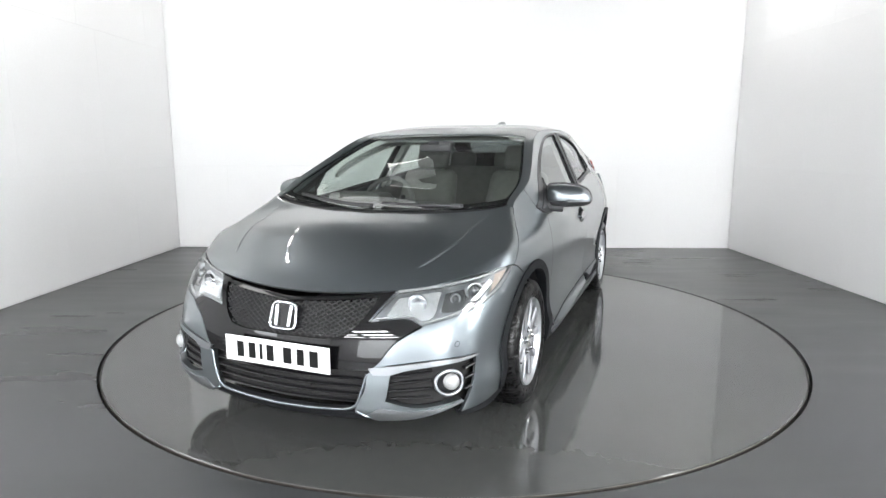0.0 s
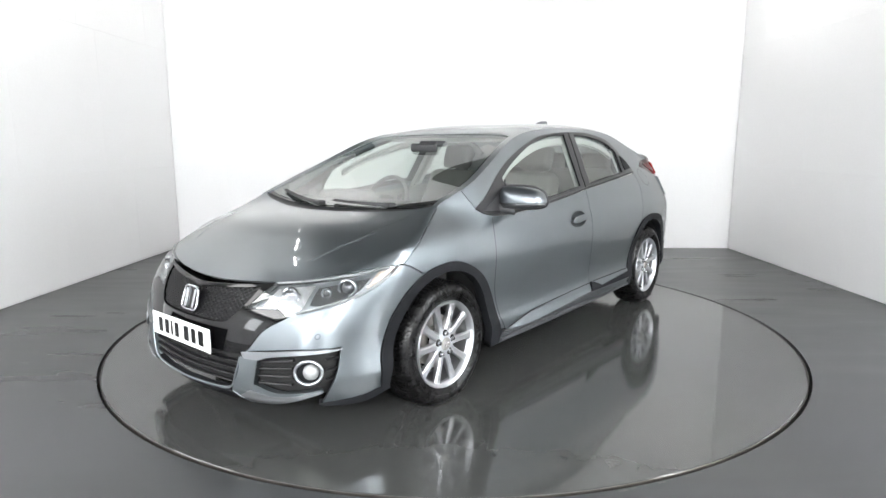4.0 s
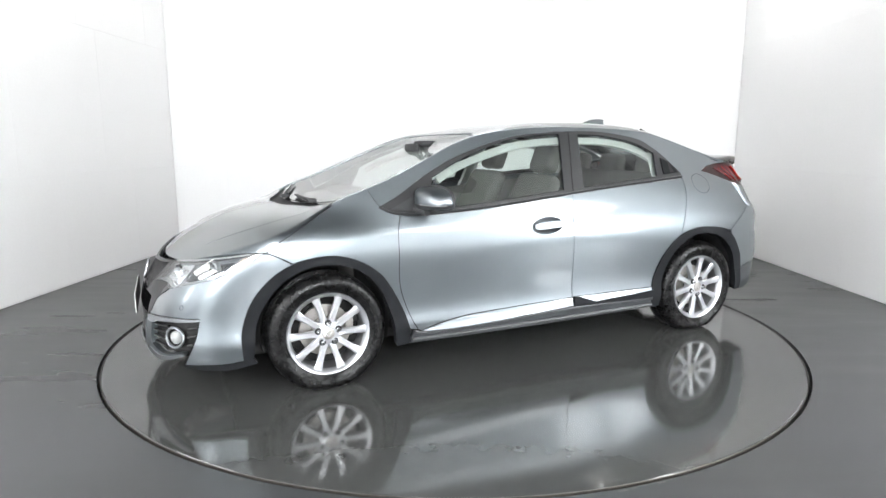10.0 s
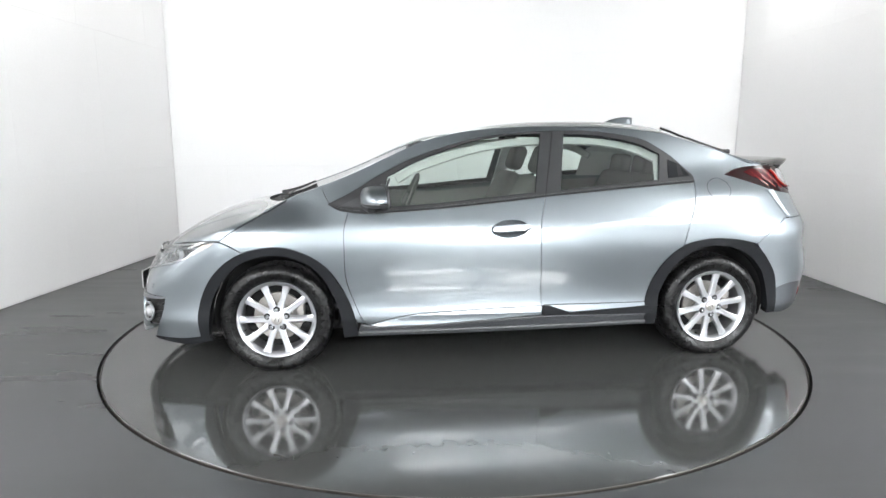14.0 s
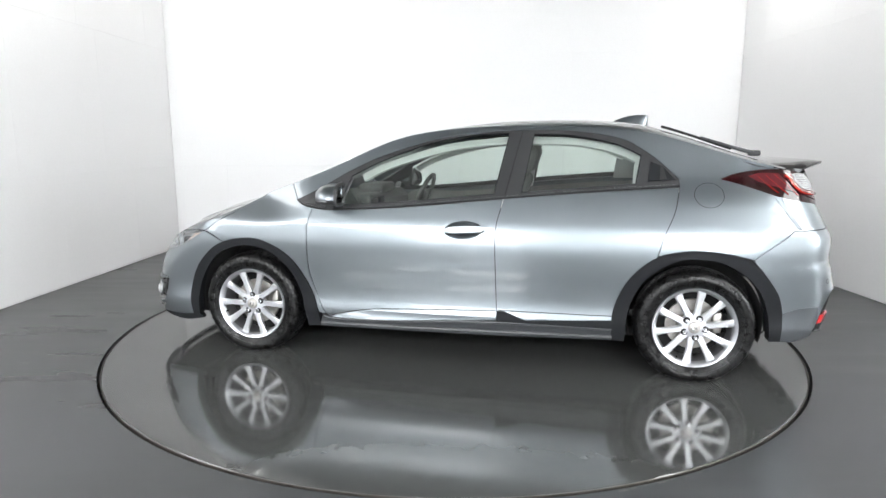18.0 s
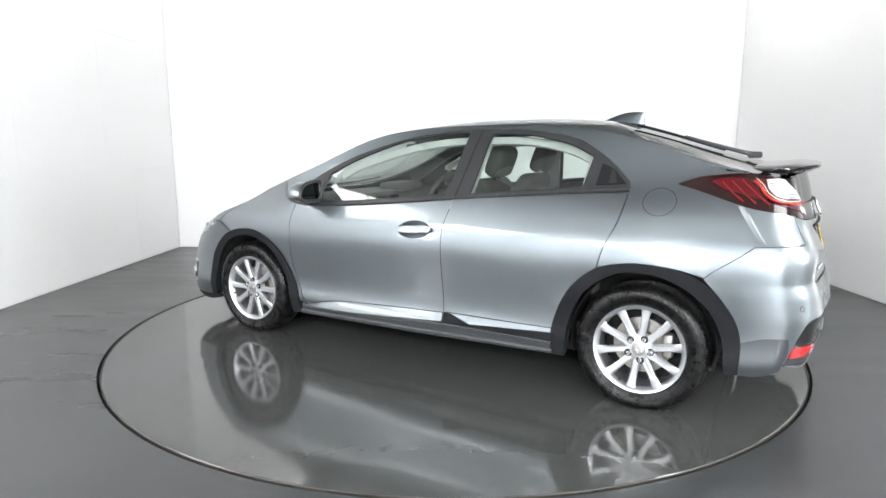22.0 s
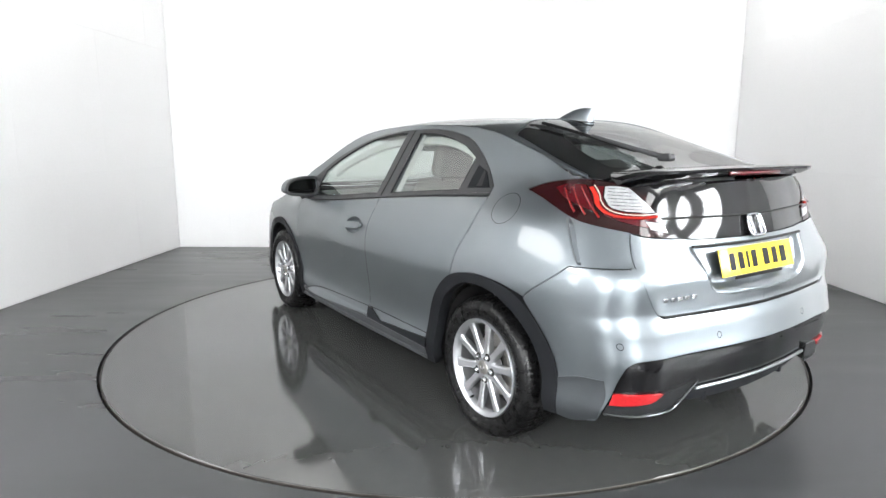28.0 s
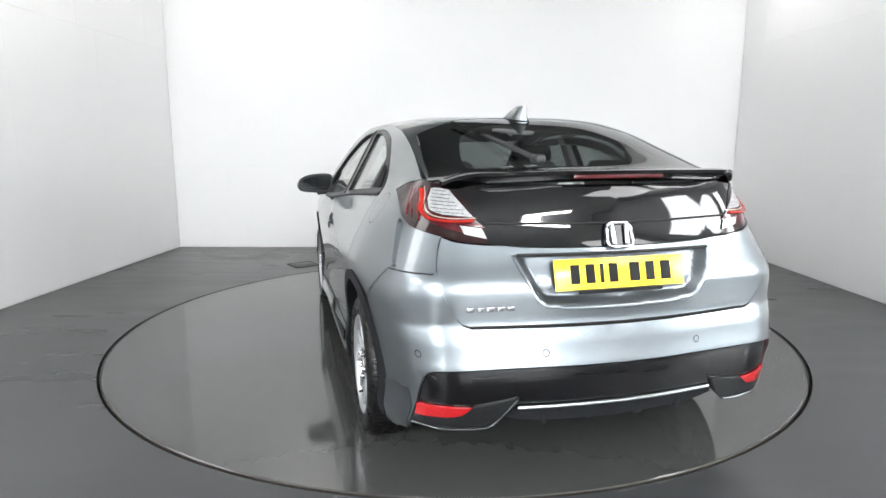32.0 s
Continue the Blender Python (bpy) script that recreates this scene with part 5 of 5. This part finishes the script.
def build_fittings(car):
    # door mirrors
    for hand in (1, -1):
        prof = [(-.112, .048), (-.098, .068), (-.06, .074), (.0, .072), (.06, .060), (.098, .036), (.116, -.004), (.113, -.036), (.080, -.055), (.0, -.064), (-.07, -.067), (-.106, -.056), (-.114, 0)]
        shape = smooth(prof + prof[:1], 4)[:-1] * (1.10, .90)
        at = pose(.556, hand * .920, .996, 0, 0, 9 * hand)

        def shell(name, low, high, grow):
            """The mirror's housing between two heights."""
            bm = bmesh.new()
            rows = []
            for dx, sc in ((.098, .10), (.094, .34), (.084, .57), (.066, .76), (.040, .89), (.008, .97), (-.026, .995), (-.056, 1.0), (-.066, .975), (-.070, .94), (-.065, .90), (-.052, .88)):
                dx = dx * .66 if dx > 0 else dx
                rows.append([bm.verts.new((dx * grow, a * hand * sc * grow, min(max((b * sc - .01 * (1 - sc)) * grow, low), high))) for a, b in shape])
            for a, b in zip(rows, rows[1:]):
                for i in range(len(a)):
                    bm.faces.new((a[i], b[i], b[(i + 1) % len(a)], a[(i + 1) % len(a)]))
            bm.faces.new(rows[0][::-1])
            bmesh.ops.remove_doubles(bm, verts=bm.verts, dist=.0004)
            return solid(bm, name)
        mir = part("door_mirror", shell("door_mirror", -.022, 1, 1.0), PAINT, car, "grey door mirror with a black base", at)
        part("mirror_base", shell("mirror_base", -1, -.026, 1.0), DASH, mir, "black lower shell")
        flip = np.array(shape) * (hand, 1)
        part("mirror_glass", prism("mirror_glass", flip * .88, .004, pose(-.054, 0, 0) @ Matrix(((0, 0, 1, 0), (1, 0, 0, 0), (0, 1, 0, 0), (0, 0, 0, 1)))), MIRROR, mir, "mirror glass")
        rim = [(-.068, a * .955, b * .955) for a, b in flip]
        part("mirror_rim", tube("mirror_rim", rim, .011, 8, True, 1, (1, 0, 0)), DASH, mir, "black rim of the mirror")
        part("mirror_arm", tube("mirror_arm", [(.0, -.03 * hand, -.066), (.014, -.085 * hand, -.062), (.03, -.145 * hand, -.048)], [.024, .023, .030], 12), DASH, mir)
        strip = [(.060, .0, -.024), (.049, .057 * hand, -.024), (.024, .108 * hand, -.024), (-.020, .125 * hand, -.024)]
        part("indicator", tube("indicator", smooth(strip, 4), .0055, 8), FROST, mir, "clear indicator strip")
    # roof fin: a low shark fin with a long sloping front
    prof = smooth([(.160, 0), (.118, .023), (.072, .045), (.024, .061), (-.03, .069)], 4)
    bm = bmesh.new()
    rows = []
    for z, w in ((-.012, .042), (0, .041), (.006, .039), (.021, .032), (.038, .025), (.053, .019), (.063, .014), (.0685, .009)):
        x0, x1 = float(np.interp(z, prof[:, 1], prof[:, 0])), -.080 + .12 * max(z, 0)
        rows.append([bm.verts.new(((x0 + x1) / 2 + (x0 - x1) / 2 * math.copysign(abs(math.cos(k)) ** .7, math.cos(k)), w * math.copysign(abs(math.sin(k)) ** .8, math.sin(k)), z)) for k in np.linspace(0, 2 * math.pi, 28, endpoint=False)])
    for a, b in zip(rows, rows[1:]):
        for i in range(28):
            bm.faces.new((a[i], a[(i + 1) % 28], b[(i + 1) % 28], b[i]))
    bm.faces.new(rows[-1])
    fin = part("roof_fin", solid(bm, "roof_fin"), PAINT, car, "small grey shark fin aerial", pose(-1.215, 0, float(MID_Z(-1.215)) - .002, 0, -6, 0))
    part("fin_gasket", tube("fin_gasket", [(.040 + .121 * math.copysign(abs(math.cos(k)) ** .7, math.cos(k)), .042 * math.copysign(abs(math.sin(k)) ** .8, math.sin(k)), -.002) for k in np.linspace(0, 2 * math.pi, 28, endpoint=False)], .004, 6, True), DARK, fin, "dark gasket round the fin's foot")
    # wipers
    base = spline([0, .2, .5, .85, .93], [1.14, 1.13, 1.09, 1.03, 1.0])
    for v0, v1 in ((.60, .02), (-.06, -.76)):
        vs = np.linspace(v0, v1, 11)
        lift = np.linspace(-.012, .040, 11)
        ps = np.array([top(float(base(abs(v))) - d, v) + (0, 0, .012) for v, d in zip(vs, lift)])
        w = part("wiper", tube("wiper", ps, [.012, .011, .0095, .0085, .008, .007, .0065, .006, .006, .005, .005], 8), DASH, car, "black windscreen wiper")
        part("wiper_blade", tube("wiper_blade", ps[2:] + (-.014, 0, .002), .0065, 6), RUBBER, w)
        part("wiper_pivot", box("wiper_pivot", (.05, .06, .022), tuple(ps[0]), .008), DASH, w)
    # rear wiper: arm from low on the glass up to the left
    def on_glass(x, y, up):
        return top(x, share(x, y)) + (0, 0, up)

    ps = np.array([on_glass(-1.90 + .50 * t, .19 + .15 * t, .030 - .012 * t) for t in np.linspace(0, 1, 10)])
    w = part("rear_wiper", tube("rear_wiper", ps[:7], [.013, .012, .0105, .0095, .009, .008, .007], 8), DASH, car, "black rear wiper arm")
    bl = np.array([on_glass(-1.76 + .43 * t, .215 + .165 * t, .015) for t in np.linspace(0, 1, 10)])
    part("wiper_blade", tube("wiper_blade", bl, .008, 8), RUBBER, w)
    part("wiper_pivot", box("wiper_pivot", (.07, .042, .034), tuple(ps[0]), .012), DASH, w)


def build_wheel(car):
    """One wheel: tyre with rim, ten spokes, nuts, cap and brake disc; its outer face towards +y."""
    R, UP = .318, .306
    tyre = lathe("wheel", [(.208, -.022), (.221, -.013), (.236, -.003), (.252, .0025), (.254, .0005), (.258, .0035), (.272, .0035), (.288, -.001), (.300, -.009), (.309, -.021), (.3145, -.033), (R, -.05), (R, -.075), (.310, -.077), (.310, -.083), (R, -.085), (R, -.115), (.310, -.117), (.310, -.123), (R, -.125), (R, -.155), (.314, -.175), (.30, -.195), (.24, -.205), (.205, -.19)], 240)
    for v in tyre.vertices:
        a, r = math.atan2(v.co.z, v.co.x), math.hypot(v.co.x, v.co.z)
        if r > .3115 and int(round(a / (2 * math.pi / 240))) % 3 == 0:
            f = (r - .005) / r
            v.co.x, v.co.z = v.co.x * f, v.co.z * f
        # the loaded tyre is flat where it stands and bulges a little above
        if v.co.z < -.24:
            v.co.y += .006 * math.sin(math.pi * min(1, (-.24 - v.co.z) / .066)) * (1 if v.co.y > -.1 else -1)
        v.co.z = max(v.co.z, .0006 - UP)
    barrel = lathe("barrel", [(.206, -.19), (.202, -.16), (.193, -.10), (.196, -.032)], 96)
    rim = join("rim", [lathe("a", [(.195, -.034), (.197, -.026), (.203, -.014), (.213, -.005), (.219, -.002), (.222, -.010), (.215, -.02)], 96)])
    bm = bmesh.new()
    stations = ((.045, .025, -.022, .034), (.075, .018, -.020, .036), (.12, .0162, -.018, .034), (.16, .018, -.017, .028), (.193, .0225, -.015, .022), (.209, .030, -.014, .016))
    rows = []
    for r, w, h, d in stations:
        rows.append([bm.verts.new((r, y, z)) for y, z in ((h - d, -w * .8), (h - .006, -w), (h, -w * .62), (h - .0015, 0), (h, w * .62), (h - .006, w), (h - d, w * .8))])
    for a, b in zip(rows, rows[1:]):
        for i in range(6):
            bm.faces.new((a[i], a[i + 1], b[i + 1], b[i]))
    spoke = solid(bm, "spoke")
    hub = lathe("hub", [(.0, -.016), (.036, -.017), (.052, -.020), (.072, -.026), (.078, -.04), (.07, -.07)], 40)
    cap = lathe("centre_cap", [(0, -.009), (.024, -.0095), (.031, -.012), (.033, -.017)], 32)
    nut = lathe("wheel_nut", [(0, -.004), (.008, -.004), (.0105, -.007), (.011, -.03)], 12)
    # near-black discs on the hub draw the shade of the nut pockets
    recess = lathe("nut_shade", [(.0, -.0195), (.0175, -.0183), (.019, -.021)], 16)
    disc = lathe("brake_disc", [(.06, -.085), (.075, -.085), (.078, -.095), (.14, -.095), (.14, -.115), (.06, -.115)], 48)
    back = lathe("wheel_back", [(.0, -.15), (.195, -.15)], 32)
    cal = box("caliper", (.05, .05, .12), (-.125, -.09, .02), .012)
    for x, hand, spin in ((1.108, 1, -18), (-1.497, 1, 28), (1.108, -1, 0), (-1.497, -1, 9)):
        # sits with its outer face at the body's side
        m = pose(x, hand * .862, UP, 0, 0, 0 if hand > 0 else 180)
        turned = pose(0, 0, 0, 0, spin, 0)
        w = part("wheel", tyre, RUBBER, car, "black road tyre on a ten-spoke silver alloy wheel", m)
        part("rim", rim, ALLOY, w, "silver alloy rim", turned)
        part("barrel", barrel, BARREL, w, "silver inner barrel")
        part("hub", hub, ALLOY, w)
        part("centre_cap", cap, STEEL, w, "grey centre cap", turned)
        for e in (-1, 1):
            part("cap_mark", CAPBAR, CHROME, w, "", turned @ pose(e * .009, -.009, 0))
        part("brake_disc", disc, STEEL, w, "worn steel brake disc")
        part("caliper", cal, STEEL, w)
        part("wheel_back", back, DARK, w)
        for k in range(10):
            part("spoke", spoke, ALLOY, w, "", turned @ pose(0, 0, 0, 0, 36 * k + 18, 0))
        for k in range(5):
            a = turned @ pose(0, 0, 0, 0, 72 * k, 0) @ pose(.0555, 0, 0)
            part("nut_shade", recess, DARK, w, "", a)
            part("wheel_nut", nut, CHROME, w, "", a)
        # valve on the rim
        part("valve", VALVE, RUBBER, w, "", turned @ pose(0, 0, 0, 0, 36, 0) @ pose(.186, -.016, 0))


VALVE = box("valve", (.012, .022, .008), (0, 0, 0), .003)
CAPBAR = box("cap_mark", (.005, .003, .024), (0, 0, 0), .001)


def build_interior(car):
    part("cabin_floor", box("cabin_floor", (2.9, 1.45, .04), (-.35, 0, .34), .01), DASH, car)
    part("headlining", surface("headlining", top, np.array([(.10, -.86), (.10, .86), (-1.2, .88), (-1.2, -.88)]), (.06, .08), -.035, 0, TOP_SIGN), LINING, car)
    # dashboard
    bm = bmesh.new()
    prof = [(1.02, .55), (1.05, .86), (.98, .93), (.80, .945), (.66, .93), (.60, .87), (.60, .78), (.68, .70), (.72, .55)]
    rows = [[bm.verts.new((x - .10 * abs(y / .70) ** 3, y, z)) for x, z in prof] for y in np.linspace(-.70, .70, 15)]
    for a, b in zip(rows, rows[1:]):
        for i in range(len(prof) - 1):
            bm.faces.new((a[i], a[i + 1], b[i + 1], b[i]))
    d = part("dashboard", solid(bm, "dashboard"), CABIN, car, "dark dashboard, greyed for the haze on the glass")
    part("binnacle", box("binnacle", (.20, .36, .07), (.66, -.36, .955), .03), CABIN, d)
    part("centre_stack", box("centre_stack", (.10, .30, .22), (.60, 0, .83), .03), CABIN, d)
    for y in (-.08, .08):
        part("vent", box("vent", (.02, .12, .06), (.545, y, .88), .01), TRIM, d)
    # steering wheel on the car's right side
    ring = [(0, .185 * math.cos(k), .185 * math.sin(k)) for k in np.linspace(0, 2 * math.pi, 40, endpoint=False)]
    sw = part("steering_wheel", tube("steering_wheel", ring, .016, 10, True, 1, (1, 0, 0)), CABIN, car, "dark three-spoke steering wheel", pose(.29, -.36, .885, 0, -24, 0))
    part("wheel_boss", box("wheel_boss", (.06, .13, .11), (.01, 0, -.01), .03), CABIN, sw)
    for a in (0, 180, 270):
        part("wheel_spoke", box("wheel_spoke", (.02, .13, .03), (0, .11, 0), .008, 2, pose(0, 0, 0, a, 0, 0)), TRIM, sw)
    # seats
    for y in (.36, -.36):
        s = part("front_seat", box("front_seat", (.50, .50, .16), (0, 0, 0), .06, 4), CLOTH, car, "charcoal cloth front seat", pose(-.07, y, .55, 0, -6, 0))
        part("backrest", box("backrest", (.15, .50, .56), (0, 0, 0), .06, 4, None, (.8, .86)), CLOTH, s, "", pose(-.28, 0, .31, 0, -20, 0))
        part("headrest", box("headrest", (.10, .26, .19), (0, 0, 0), .045, 4), CLOTH, s, "", pose(-.40, 0, .68, 0, -14, 0))
        for e in (-.06, .06):
            part("headrest_post", tube("headrest_post", [(-.38, e, .52), (-.40, e, .66)], .006, 8), CHROME, s)
    b = part("rear_bench", box("rear_bench", (.48, 1.28, .16), (-.98, 0, .56), .05, 4), CLOTH, car, "charcoal cloth rear bench")
    part("bench_back", box("bench_back", (.14, 1.28, .52), (0, 0, 0), .05, 4, None, (.8, .92)), CLOTH, b, "", pose(-1.27, 0, .84, 0, -22, 0))
    for y in (.42, 0, -.42):
        part("headrest", box("headrest", (.10, .24, .16), (0, 0, 0), .04, 4), CLOTH, b, "", pose(-1.40, y, 1.13, 0, -10, 0))
    # inner door faces, middle pillars and load cover
    for hand in (1, -1):
        card = path([(1.95, .36), (2.05, .90), (2.5, .93), (3.02, .975), (3.5, 1.02), (3.9, 1.05)], [(3.9, 1.05), (3.85, .75), (3.65, .36)], [(3.65, .36), (1.95, .36)])
        part("door_card", surface("door_card", side, card, (.08, .06), -.07, 0, 1, hand < 0), CARD, car, "grey door lining")
        # pale strip added inside; it paints the haze along the windows' top
        rail = path([(2.15, 1.125), (2.302, 1.20), (2.618, 1.30), (2.87, 1.34), (3.126, 1.352), (3.386, 1.348), (3.644, 1.305), (3.80, 1.235)], [(3.80, 1.235), (3.78, 1.195)], [(3.78, 1.195), (3.62, 1.265), (3.386, 1.308), (3.126, 1.312), (2.87, 1.30), (2.63, 1.26), (2.32, 1.165), (2.17, 1.09)], [(2.17, 1.09), (2.15, 1.125)])
        part("window_haze_strip", surface("window_haze_strip", side, rail, (.04, .02), -.05, .02, 1, hand < 0), LINING, car, "pale strip behind the side windows standing in for haze on the glass")
        pil = path([(3.0, .96), (3.075, 1.36)], [(3.075, 1.36), (3.16, 1.36)], [(3.16, 1.36), (3.10, .98)], [(3.10, .98), (3.0, .96)])
        part("middle_pillar", surface("middle_pillar", side, pil, (.05, .05), -.03, .03, 1, hand < 0), LINING, car)
        pil = path([(3.72, 1.04), (3.75, 1.24), (3.85, 1.30)], [(3.85, 1.30), (4.25, 1.2), (4.3, 1.05)], [(4.3, 1.05), (3.72, 1.04)])
        part("rear_pillar", surface("rear_pillar", side, pil, (.05, .05), -.03, 0, 1, hand < 0), LINING, car)
    part("load_cover", box("load_cover", (.62, 1.15, .03), (-1.70, 0, .99), .01), DASH, car)
    part("rear_mirror", box("rear_mirror", (.03, .22, .055), (.30, 0, 1.262), .015), DASH, car, "black rear-view mirror")
    part("mirror_stem", tube("mirror_stem", [(.30, 0, 1.27), (.24, 0, 1.30)], .012, 8), DASH, car)
    part("sensor_pod", box("sensor_pod", (.12, .16, .04), (.20, 0, 1.288), .015, 3), DASH, car)


def build_car():
    car = tagged(new("car"), "grey metallic five-door hatchback with ten-spoke alloy wheels on the turntable", "car")
    build_shell(car)
    build_panels(car)
    build_front(car)
    build_rear(car)
    build_glass(car)
    build_fittings(car)
    build_wheel(car)
    build_interior(car)
    return car


build_room()
build_lights()
turntable = build_turntable()
hatchback = build_car()


def motions():
    rows = [(t, pose(0, 0, 0, 0, 0, turn(t))) for t in range(0, 33, 2)]
    walk(turntable, rows)
    walk(hatchback, rows)


motions()
